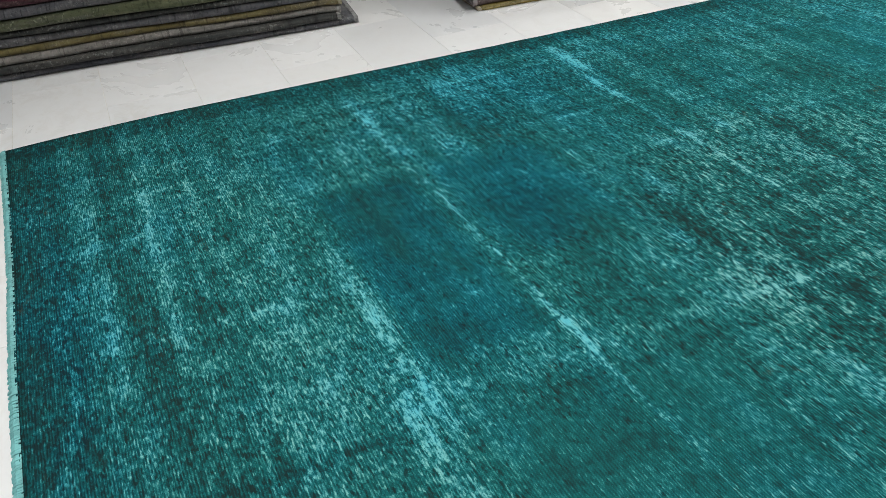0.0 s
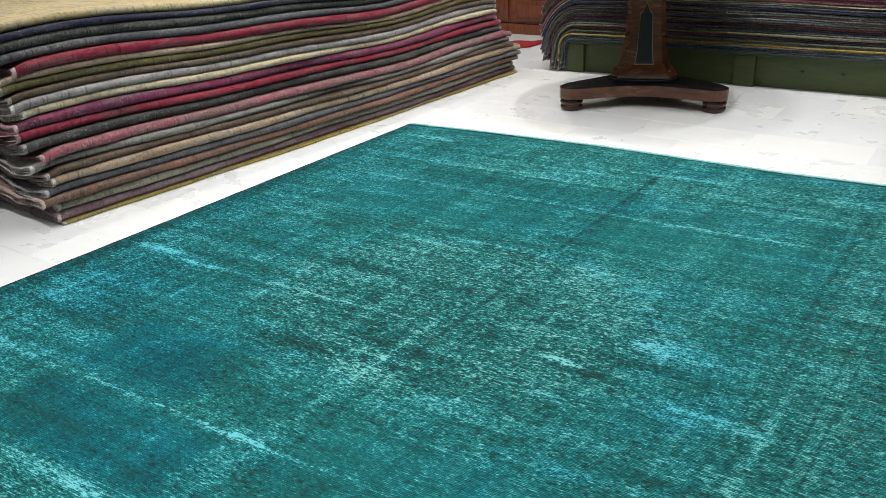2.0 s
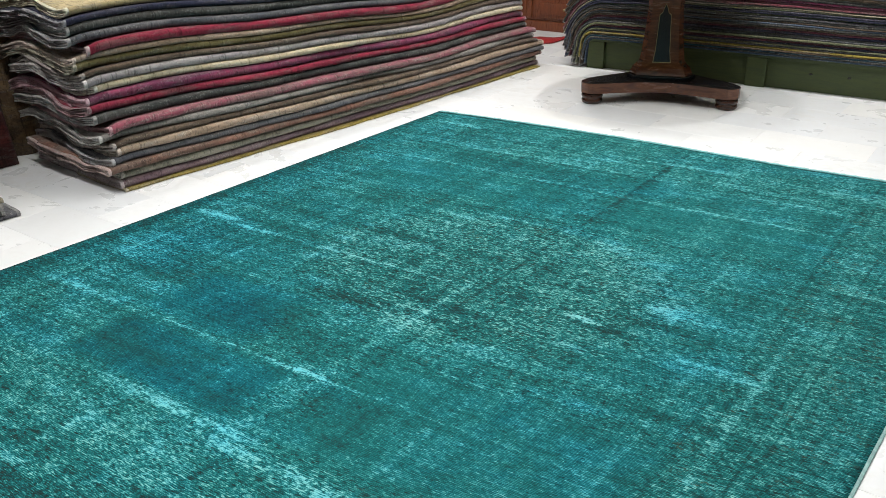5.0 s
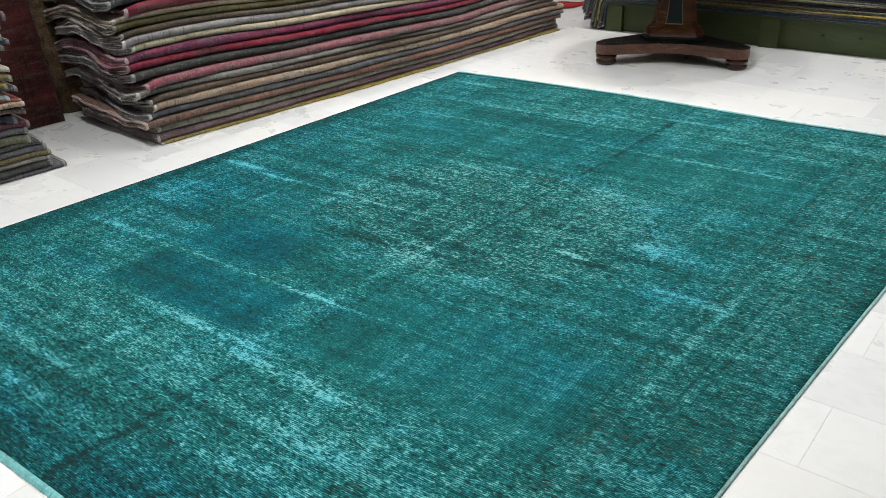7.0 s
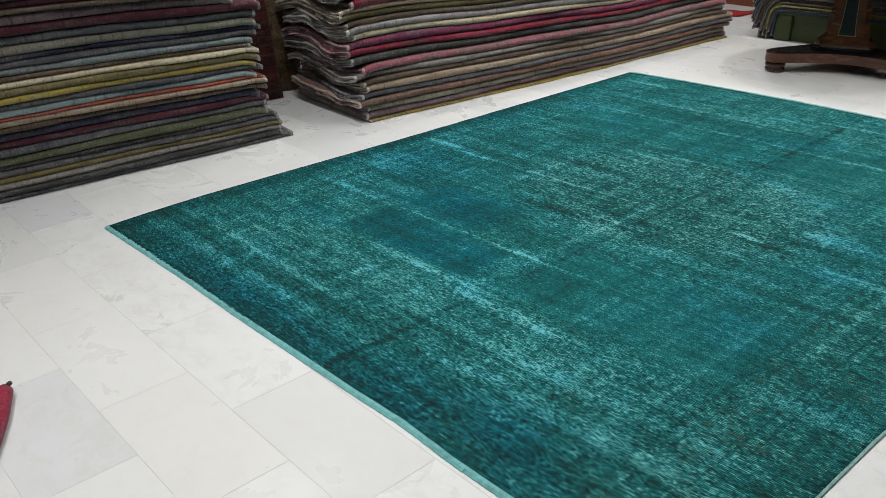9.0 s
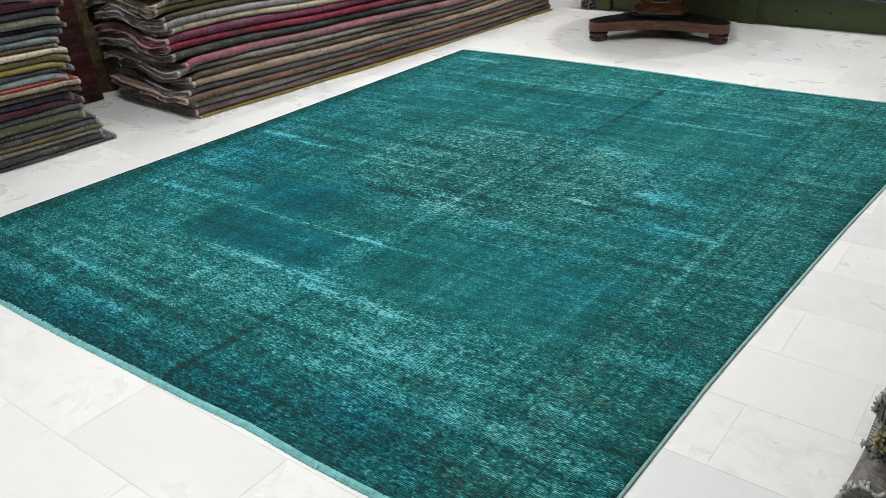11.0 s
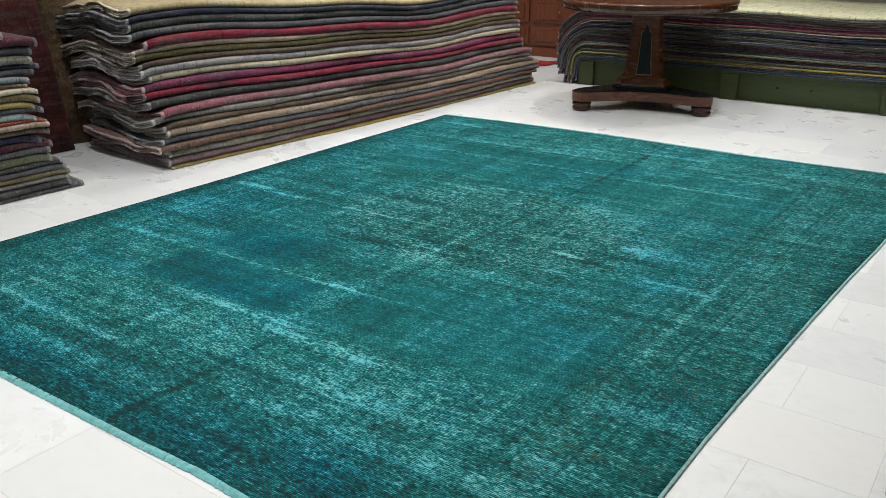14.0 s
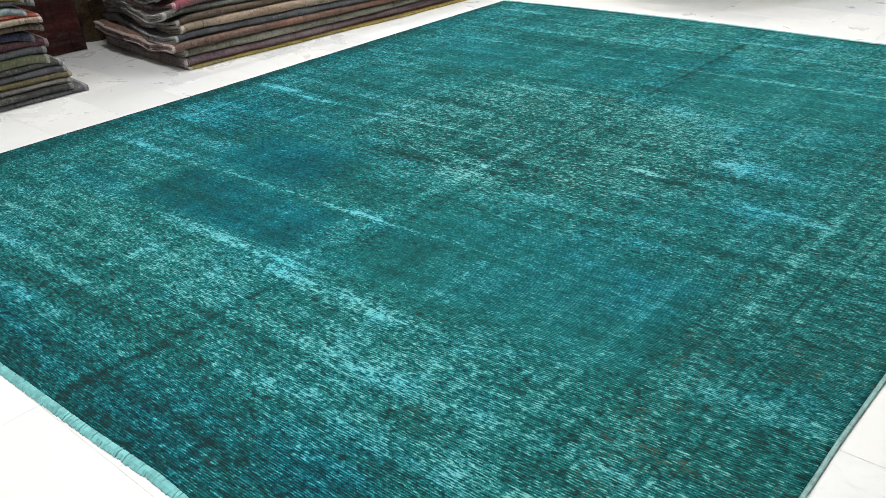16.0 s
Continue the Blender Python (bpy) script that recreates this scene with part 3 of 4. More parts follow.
def carpet_pile(base, direction, layers, length, depth, wave, lean, group, where, ends, seed, curl=0.0, front=None, tail=0.008):
    """A stack of folded carpets. base: floor corner; direction: degrees of its long side from +y; layers: (dye, height) from the floor up."""
    rnd = random.Random(seed)
    turn = Matrix.Translation((*base, 0)) @ Matrix.Rotation(radians(direction), 4, "Z")
    z, total = 0.0, sum(h for _, h in layers)
    for i, (dye, h) in enumerate(layers):
        off = lean(z + h / 2) + rnd.uniform(-0.012, 0.012) - (0.028 if h < 0.016 else 0.0)
        far = ends(z + h / 2) + rnd.uniform(-0.045, 0.03)
        near = rnd.uniform(-0.045, 0.04)
        ph, ph2, am = rnd.uniform(0, 6), rnd.uniform(0, 6), rnd.uniform(0.004, 0.010)
        droop = rnd.uniform(0.2, 1.0) * curl
        z0, hh = z, h * 0.935
        s0, s1 = min(near, far), max(near, far)

        def place(s, v, w, z0=z0, off=off, ph=ph, ph2=ph2, am=am, s0=s0, droop=droop, hh=hh, s1=s1, drop=droop / max(curl, 0.001)):
            k = (z0 + w) / max(total, 0.1)
            bend = wave(s) * k
            end = max(0.0, 1 - (s - s0) / 0.10)
            fade = math.exp(-max(0.0, s - s0) / 0.16)
            s = s + fade * (0.018 * math.sin(5.5 * v + ph) + 0.005 * math.sin(33 * v + ph2) + 0.002 * math.sin(57 * v + 2 * ph)) * min(1.0, v * 8)
            sag = (0.0014 * math.sin(41 * v + 5 * ph) * min(1.0, v * 8) + 0.0028 * math.sin(26 * v + 3 * ph2) * min(1.0, v * 8) + (0.026 * math.sin(2.4 + 7.0 * v + 3.5 * z0) * min(1.0, v * 5) + 0.012 * math.exp(-v / 0.06)) * min(1.0, z0 / 0.22) + 0.007 * math.sin(15 * v + ph2) * min(1.0, v * 6)) * fade if z0 > 0.02 else 0.0
            x = -(off + v) + am * math.sin(3.1 * s + ph) + am * 0.6 * math.sin(8.3 * s + ph2) + 0.0025 * math.sin(23.0 * s + 4 * ph) + (front(s) if front else 0.0)
            zz = z0 + w + bend + sag - droop * end * end * min(1.0, z0 * 6) - tail * drop * max(0.0, 1 - (s1 - s) / 0.09) ** 2 * min(1.0, z0 * 6)
            return turn @ Vector((x, s, max(zz, 0.001 + w * 0.5)))

        n = max(24, int(length / 0.06))
        stations = [s0 + (s1 - s0) * k / n for k in range(n + 1)]
        bm = bmesh.new()
        outer = 0.24 if h > 0.030 else 0.43
        sweep(bm, stations, place, hairpin(depth, hh, hh * outer, 7, 18))
        if h > 0.030:
            sweep(bm, stations, lambda s, v, w: place(s, v + hh * 0.30, w + hh * 0.26), hairpin(depth - hh * 0.35, hh * 0.48, hh * 0.21, 5, 18))
        ob = part("folded_carpet", bm, WOOL[dye], smooth=True)
        tagged(ob, f"{WORDS[dye]} overdyed wool carpet folded {where}" if i else f"{WORDS[dye]} wool carpet folded flat under a stack, on marble", "carpet", group)
        for a, b in ((s0 - 0.010, s0 + 0.006), (s1 - 0.006, s1 + 0.010)):
            bm = bmesh.new()
            prof = [(v - 0.0015, (w - hh / 2) * 1.03 + hh / 2) for v, w in hairpin(depth, hh, hh * (outer - 0.02), 7, 36)]
            sweep(bm, [a, (a + b) / 2, b], place, prof)
            if h > 0.030:
                sweep(bm, [a + 0.003, (a + b) / 2, b], lambda s, v, w: place(s, v + hh * 0.30, w + hh * 0.26), hairpin(depth - hh * 0.35, hh * 0.50, hh * 0.21, 5, 36))
            part("end_binding", bm, BINDING[dye] if a < s0 else BINDING_DULL[dye], ob, "pale worn bound edge" if a < s0 else "dull rounded bound edge", True)
        z += h


# ---- floor, walls, ceiling ----
X0, X1, Y0, Y1 = -2.1, 6.2, -3.6, 7.6
bm = bmesh.new()
box(bm, (X0 - 0.2, Y0 - 0.2, -0.20), (X1 + 0.2, Y1 + 0.2, -0.0013))
FLOOR = tagged(part("floor", bm, GROUT), "white marble tile floor with thin pale joints", "floor", kind="structure")

walls = (("wall_west", (X0 - 0.2, Y0 - 0.2, -0.0035), (X0, Y1 + 0.2, CEILING)), ("wall_east", (X1, Y0 - 0.2, -0.0035), (X1 + 0.2, Y1 + 0.2, CEILING)),
         ("wall_north", (X0, Y1, -0.0035), (X1, Y1 + 0.2, CEILING)), ("wall_south", (X0, Y0 - 0.2, -0.0035), (X1, Y0, CEILING)))
for name, lo, hi in walls:
    bm = bmesh.new()
    box(bm, lo, hi)
    tagged(part(name, bm, WALL), "plain cream plastered shop wall", "wall", kind="structure")
bm = bmesh.new()
box(bm, (X0 - 0.2, Y0 - 0.2, CEILING), (X1 + 0.2, Y1 + 0.2, CEILING + 0.2))
tagged(part("ceiling", bm, CEIL), "white painted flat ceiling with downlights", "ceiling", kind="structure")

# downlights
first = None
for ly, row_x in LAMP_ROWS:
    for lx in row_x:
        if first is None:
            bm = bmesh.new()
            lathe(bm, [(0.075, 0.0), (0.105, 0.0), (0.105, -0.006), (0.085, -0.016), (0.075, -0.010)], 0, 0, 28)
            first = part("downlight", bm, LAMP_RING, smooth=False)
            bm = bmesh.new()
            lathe(bm, [(0.0001, -0.004), (0.074, -0.004), (0.074, -0.001)], 0, 0, 28)
            part("lens", bm, BULB, first, "glowing round lens")
            tagged(first, "round white recessed downlight in the ceiling", "lamp", "ceiling downlights")
            first.location = (lx, ly, CEILING - 0.001)
        else:
            copy_thing(first, pose(lx, ly, CEILING - 0.001))
        lamp = bpy.data.lights.new("downlight_beam", "AREA")
        lamp.shape, lamp.size, lamp.energy, lamp.color = "DISK", 0.11, LAMP_WATTS, (1.0, 0.985, 0.955)
        lamp.spread = radians(112)
        ob = new("downlight_beam", lamp)
        ob.matrix_world = pose(lx, ly, CEILING - 0.025)

# ---- the teal rug ----
NEAR = ((0.0, 0.006), (0.40, 0.030), (0.73, 0.047), (1.12, 0.060), (1.50, 0.080), (1.78, 0.094), (2.02, 0.111), (2.26, 0.110), (2.46, 0.119), (2.975, 0.145))
FAR = ((0.0, 3.806), (0.40, 3.856), (0.77, 3.892), (1.17, 3.925), (1.49, 3.934), (1.80, 3.938), (2.13, 3.944), (2.30, 3.958), (2.56, 3.982), (3.08, 4.040))
SIDE = ((0.16, 2.975), (0.50, 2.983), (1.00, 2.980), (1.25, 2.985), (1.90, 3.003), (2.35, 3.018), (2.75, 3.038), (4.06, 3.085))
LEFT = ((0.0, 0.004), (0.20, -0.014), (0.50, -0.026), (1.00, -0.020), (1.70, -0.010), (2.30, -0.010), (3.80, -0.008))


def along(table, x):
    for (a, p), (b, q) in zip(table, table[1:]):
        if x <= b:
            return p + (q - p) * max(0.0, (x - a) / (b - a))
    return table[-1][1]


def rug_point(u, v):
    """u across from 0 to 1, v along from 0 to 1."""
    y = along(NEAR, u * 2.975) * (1 - v) + along(FAR, u * 3.08) * v
    x = u * along(SIDE, y) + along(LEFT, y) * (1 - u)
    return x, y


def rug_height(x, y):
    return 0.0095 + 0.0016 * math.sin(2.3 * x + 1.1 * y) * math.sin(1.7 * y + 0.6) - 0.0022 * math.exp(-((x - 1.62) / 0.03) ** 2) - 0.0045 * max(0.0, 1 - max(0.0, along(FAR, x) - y) / 0.05)


NU, NV = 120, 150
bm = bmesh.new()
top = [[None] * (NV + 1) for _ in range(NU + 1)]
low = [[None] * (NV + 1) for _ in range(NU + 1)]
for i in range(NU + 1):
    for j in range(NV + 1):
        x, y = rug_point(i / NU, j / NV)
        top[i][j] = bm.verts.new((x, y, rug_height(x, y)))
        if i in (0, NU) or j in (0, NV):
            low[i][j] = bm.verts.new((x, y, 0.001))
for i in range(NU):
    for j in range(NV):
        bm.faces.new((top[i][j], top[i + 1][j], top[i + 1][j + 1], top[i][j + 1]))
for i in range(NU):
    for j in (0, NV):
        bm.faces.new((low[i][j], low[i + 1][j], top[i + 1][j], top[i][j]))
for j in range(NV):
    for i in (0, NU):
        bm.faces.new((low[i][j], low[i][j + 1], top[i][j + 1], top[i][j]))
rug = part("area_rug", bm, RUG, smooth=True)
tagged(rug, "large worn teal overdyed wool rug lying on white marble tiles", "rug")


def tufts(name, points, out, length, width, count, material, label, seed, height=0.010, flat=False):
    """A row of short wool tufts along an edge, each a tapered bent lump."""
    rnd = random.Random(seed)
    bm = bmesh.new()
    for k in range(count):
        f = (k + rnd.uniform(-0.3, 0.3)) / count
        x, y = points(min(max(f, 0), 1))
        ox, oy = out(f)
        tx, ty = -oy, ox
        ln, wd = length * rnd.uniform(0.85, 1.12), width * rnd.uniform(1.0, 1.35)
        skew = rnd.uniform(-0.25, 0.25) * wd
        h = height * rnd.uniform(0.85, 1.1)
        q = []
        for d, hh, ww in ((-0.004, h * 1.05, 1.0), (ln * 0.45, h * (1.1 if flat else 0.95), 1.0), (ln, h * 0.8 if flat else 0.003, 0.75)):
            for sgn in (-1, 1):
                q.append(bm.verts.new((x + ox * d + tx * (sgn * wd * ww / 2 + skew * d / ln), y + oy * d + ty * (sgn * wd * ww / 2 + skew * d / ln), hh)))
        b = [bm.verts.new((v.co.x, v.co.y, 0.0008)) for v in q]
        for a in (0, 2):
            bm.faces.new((q[a], q[a + 1], q[a + 3], q[a + 2]))
            bm.faces.new((q[a], q[a + 2], b[a + 2], b[a]))
            bm.faces.new((q[a + 1], b[a + 1], b[a + 3], q[a + 3]))
        bm.faces.new((q[4], q[5], b[5], b[4]))
    return part(name, bm, material, rug, label)


tufts("overcast_edge", lambda f: rug_point(f, 0), lambda f: (0.03, -1.0), 0.0155, 0.0048, 760, EDGE_CYAN, "pale cyan overcast wool edge", 3)["kind"] = "stuff"
tufts("fringe", lambda f: rug_point(f, 1), lambda f: (-0.03, 1.0), 0.024, 0.008, 420, EDGE_CYAN, "short pale cyan trimmed fringe", 4, 0.0085, True)["kind"] = "stuff"
for u, material, label in ((0, EDGE_DARK, "dark teal side cord"), (1, EDGE_GREY, "grey teal side cord")):
    bm = bmesh.new()
    ring = [(0.0060 * math.cos(a), 0.0046 + 0.0036 * math.sin(a)) for a in [k * math.pi / 4 for k in range(8)]]
    shift = 0.004 if u else -0.001
    sweep(bm, [k / 160 for k in range(161)], lambda s, v, w: Vector((rug_point(u, s)[0] + shift + v, rug_point(u, s)[1], w + 0.0006 * math.sin(s * 900))), ring)
    part("selvedge", bm, material, rug, label, True)

# ---- stack of folded carpets beside the rug, with the reds ----
S2 = [("yellow", 0.014), ("mauve", 0.044), ("greygreen", 0.044), ("rust", 0.036), ("slate", 0.036), ("tan", 0.046), ("brown", 0.030), ("grey", 0.038), ("rose", 0.044), ("black", 0.044), ("crimson", 0.042),
      ("purple", 0.050), ("cream", 0.036), ("lilac", 0.042), ("brown", 0.030), ("olive", 0.040), ("tan", 0.030), ("crimson", 0.050), ("slate", 0.040), ("black", 0.046), ("navy", 0.032), ("gold", 0.040)]
carpet_pile((-0.413, 1.757), -3.9, S2, 3.52, 0.84, lambda s: 0.030 * math.sin(2.0 * s + 0.4) + 0.012 * math.sin(4.7 * s) - 0.022 * s,
            lambda z: 0.02 + 0.09 * min(1, max(0, (z - 0.30) / 0.3)) + 0.12 * max(0, z - 0.30) - 0.02 * math.sin(12 * z),
            "carpet stack beside the rug", "in a stack beside the rug", lambda z: 3.52 + 0.05 * math.sin(9 * z) - 0.06 * z, 11, 0.02, front=lambda s: 0.030 * math.sin(math.pi * min(1, max(0, s / 3.5))))

# ---- taller stack next to it, dark greens and burgundies ----
S1 = [("slate", 0.030), ("black", 0.026), ("grey", 0.032), ("olive", 0.026), ("slate", 0.036), ("black", 0.024), ("moss", 0.044), ("slate", 0.036), ("plum", 0.038), ("navy", 0.040), ("brown", 0.030),
      ("tan", 0.026), ("scarlet", 0.018), ("sky", 0.034), ("slate", 0.030), ("yellow", 0.030), ("olive", 0.036), ("cream", 0.026), ("brown", 0.024), ("steel", 0.034), ("slate", 0.030), ("navy", 0.026),
      ("greygreen", 0.042), ("slate", 0.044), ("plum", 0.048), ("mauve", 0.050), ("brown", 0.022), ("plum", 0.036), ("black", 0.034), ("brown", 0.036), ("plum", 0.046), ("plum", 0.040), ("slate", 0.032), ("petrol", 0.040), ("black", 0.040), ("brown", 0.04)]
carpet_pile((-0.682, -1.31), -3.6, S1, 2.60, 0.80, lambda s: 0.028 * math.sin(1.9 * s + 0.4) + 0.012 * math.sin(4.1 * s + 1) + 0.006 * s,
            lambda z: 0.008 + 0.02 * math.sin(11 * z) + 0.03 * z, "tall carpet stack", "in the tallest stack",
            lambda z: 2.60 - 0.14 * min(1, z / 0.35) + 0.04 * max(0, min(1, (z - 0.5) / 0.2)) - (0.16 if z > 0.79 else 0) - (0.14 if z > 0.86 else 0), 23, 0.012, tail=0.022)

# ---- carpets behind, on the green timber platform ----
PLAT = Matrix.Translation((0.145, 5.475, 0)) @ Matrix.Rotation(radians(3.2), 4, "Z")
platform = tagged(new("storage_platform"), "low green-stained timber platform under stacked carpets", "platform")
bm = bmesh.new()
box(bm, (0.02, 0.035, 0.0), (3.75, 0.062, 0.198), 0.002, PLAT)
part("front_board", bm, GREEN_WOOD, platform, "knotty green-stained board")
for px, w in ((0.0, 0.135), (1.20, 0.135), (2.335, 0.12), (3.55, 0.135)):
    bm = bmesh.new()
    box(bm, (px, 0.0, 0.0), (px + w, 0.033, 0.200), 0.003, PLAT)
    part("post", bm, GREEN_WOOD, platform)
bm = bmesh.new()
box(bm, (0.0, 0.0, 0.202), (3.75, 1.30, 0.220), 0.003, PLAT)
part("deck", bm, GREEN_WOOD, platform)
bm = bmesh.new()
box(bm, (0.0, 0.064, 0.0), (0.025, 1.28, 0.198), 0.002, PLAT)
part("side_board", bm, GREEN_WOOD, platform)
for kx in (1.62, 1.86, 2.75, 0.62):
    bm = bmesh.new()
    lathe(bm, [(0.0001, 0.002), (0.010, 0.002), (0.012, 0.0)], 0, 0, 14)
    for v in bm.verts:
        v.co = PLAT @ Vector((kx + v.co.x, 0.0345 - v.co.z, 0.118 + 0.6 * v.co.y))
    part("knot", bm, EBONY, platform, "dark wood knot")

B_LAYERS = [("cobalt", 0.026), ("petrol", 0.022), ("yellow", 0.028), ("moss", 0.022), ("plum", 0.032), ("slate", 0.024), ("navy", 0.030), ("brown", 0.026), ("bluegrey", 0.024), ("black", 0.028), ("moss", 0.022), ("navy", 0.026),
            ("cream", 0.016), ("rose", 0.028), ("purple", 0.030), ("grey", 0.020), ("brown", 0.024), ("pistachio", 0.030)]
filler = itertools.cycle(("black", "brown", "slate", "navy", "moss", "black", "plum"))
B_LAYERS = [q for dye, h in B_LAYERS[:-1] for q in ((dye, h * 0.52), (next(filler), h * 0.48))] + B_LAYERS[-1:]
rnd = random.Random(5)
z = 0.0
total = sum(h for _, h in B_LAYERS)
for i, (dye, h) in enumerate(B_LAYERS):
    k = z / total
    r0 = 0.045
    rad = z + h / 2 + r0
    amax = radians(86 - 40 * k * k + rnd.uniform(-9, 3))
    hang = (0.16 + 0.06 * k if k < 0.45 else max(0.0, 0.16 - 0.28 * (k - 0.45))) * rnd.uniform(0.55, 1.05)
    xe = 0.05 + 0.17 * k + rnd.uniform(-0.01, 0.01)
    reach = -(rad * amax + hang)
    if i == len(B_LAYERS) - 1:
        reach = -0.06
    ph, am = rnd.uniform(0, 6), rnd.uniform(0.003, 0.008)
    z0, off = z, rnd.uniform(-0.012, 0.012)

    def place(s, v, w, z0=z0, rad=rad, amax=amax, ph=ph, am=am, off=off, k=k, xe=xe):
        h0 = z0 + w
        yy = v + off + am * math.sin(3.3 * s + ph)
        if s > 0:
            x, zz = xe + s, 0.222 + h0 + (0.010 * math.sin(2.4 * s + 0.5) + 0.006 * math.sin(5.9 * s)) * (z0 / total) * min(1, s * 4)
        else:
            a = min(-s / rad, amax)
            rr = h0 + 0.045
            x, zz = xe - rr * math.sin(a), 0.222 - 0.045 + rr * math.cos(a)
            rest = -s - rad * a
            x, zz = x - rest * math.cos(a), zz - rest * math.sin(a)
        return PLAT @ Vector((x, yy - 0.03, max(zz, 0.003 + w * 0.4)))

    n1 = 60
    stations = [reach * (1 - q / 18) for q in range(18)] + [(3.7 - xe) * q / n1 for q in range(n1 + 1)]
    bm = bmesh.new()
    sweep(bm, stations, place, hairpin(1.2, h * 0.98, h * 0.42))
    ob = part("folded_carpet", bm, WOOL_X[dye], smooth=True)
    tagged(ob, f"{WORDS[dye]} thin wool carpet drooping over the green platform" if reach < -0.1 else f"{WORDS[dye]} wool carpet folded on top of the back stack", "carpet", "carpets on the green platform")
    bm = bmesh.new()
    sweep(bm, [reach - 0.006, reach, reach + 0.004], place, [(v - 0.001, (w - h / 2) * 1.05 + h / 2) for v, w in hairpin(1.2, h * 0.98, h * 0.40)])
    part("end_binding", bm, BINDING[dye], ob, "pale bound edge", True)
    z += h

# ---- round pedestal table ----
TC = Vector((0.967, 4.943))
table = tagged(new("pedestal_table"), "round polished walnut pedestal table on three bun feet", "table")
bm = bmesh.new()
lathe(bm, [(0.0001, 0.722), (0.585, 0.722), (0.600, 0.716), (0.612, 0.720), (0.615, 0.735), (0.622, 0.742), (0.626, 0.752), (0.626, 0.772), (0.620, 0.780), (0.606, 0.784), (0.0001, 0.784)], *TC, 72)
part("tabletop", bm, WALNUT_FLAT, table, "polished round walnut top", True)
bm = bmesh.new()
lathe(bm, [(0.600, 0.7155), (0.614, 0.7165), (0.614, 0.7195), (0.602, 0.7195)], *TC, 72)
part("inlay_line", bm, BRASS, table, "thin pale inlay line")
feet = (Vector((0.68, 4.556)), Vector((1.46, 4.878)))
mid = (feet[0] + feet[1]) / 2
nrm = Vector((-(feet[1] - feet[0]).y, (feet[1] - feet[0]).x)).normalized()
feet = (*feet, mid + nrm * (feet[1] - feet[0]).length * 0.866)
BC = sum(feet, Vector((0, 0))) / 3
# concave three-sided plinth
pts = []
for k in range(3):
    a, b = feet[k], feet[(k + 1) % 3]
    along_ab = (b - a).normalized()
    inward = (BC - (a + b) / 2).normalized()
    da = (a - BC).normalized()
    for q in range(-3, 4):
        ang = math.atan2(da.y, da.x) + q * 0.36
        pts.append((a.x + 0.074 * math.cos(ang), a.y + 0.074 * math.sin(ang)))
    for q in range(0, 9):
        f = 0.11 + 0.78 * q / 8
        p = a + (b - a) * f + inward * (0.085 * math.sin(math.pi * q / 8) - 0.050)
        pts.append((p.x, p.y))
bm = bmesh.new()
prism(bm, pts, 0.074, 0.140)
part("plinth", bm, WALNUT, table, "concave-sided walnut plinth")
bm = bmesh.new()
prism(bm, pts, 0.141, 0.150, 0.93, BC)
part("plinth_moulding", bm, EBONY, table, "black moulding")
for f in feet:
    bm = bmesh.new()
    lathe(bm, [(0.0001, 0.0), (0.052, 0.0), (0.064, 0.008), (0.069, 0.022), (0.064, 0.034), (0.060, 0.038), (0.068, 0.044), (0.071, 0.054), (0.066, 0.066), (0.060, 0.0735), (0.0001, 0.0735)], f.x, f.y, 32)
    part("bun_foot", bm, WALNUT_DARK, table, "turned dark walnut bun foot", True)
axis = (feet[1] - feet[0]).normalized()
ang0 = math.atan2(axis.y, axis.x)


def tri(side, cut):
    """Three-sided outline with cut corners, one side facing the front feet."""
    out, r = [], side / math.sqrt(3)
    for k in range(3):
        a = ang0 - math.pi / 2 + math.pi / 3 + k * 2 * math.pi / 3
        p = Vector((math.cos(a), math.sin(a))) * r
        t = Vector((-math.sin(a), math.cos(a)))
        out += [p * (1 - cut) - t * cut * r * 1.2, p * (1 - cut) + t * cut * r * 1.2]
    return [(BC.x + q.x, BC.y + q.y) for q in out]


def loft(bm, levels):
    rings = [[bm.verts.new((x, y, zz)) for x, y in tri(side, 0.16)] for zz, side in levels]
    n = len(rings[0])
    for a, b in zip(rings, rings[1:]):
        for k in range(n):
            bm.faces.new((a[k], a[(k + 1) % n], b[(k + 1) % n], b[k]))
    bm.faces.new(rings[0][::-1])
    bm.faces.new(rings[-1])


bm = bmesh.new()
loft(bm, [(0.151, 0.46), (0.163, 0.46), (0.168, 0.44)])
part("column_foot", bm, EBONY, table, "black stepped foot of the column")
bm = bmesh.new()
loft(bm, [(0.169, 0.42), (0.182, 0.42), (0.196, 0.40), (0.215, 0.385), (0.232, 0.34), (0.250, 0.305), (0.30, 0.285), (0.45, 0.250), (0.60, 0.230), (0.66, 0.240), (0.690, 0.27), (0.721, 0.28)])
part("column", bm, WALNUT, table, "three-sided tapering walnut column")
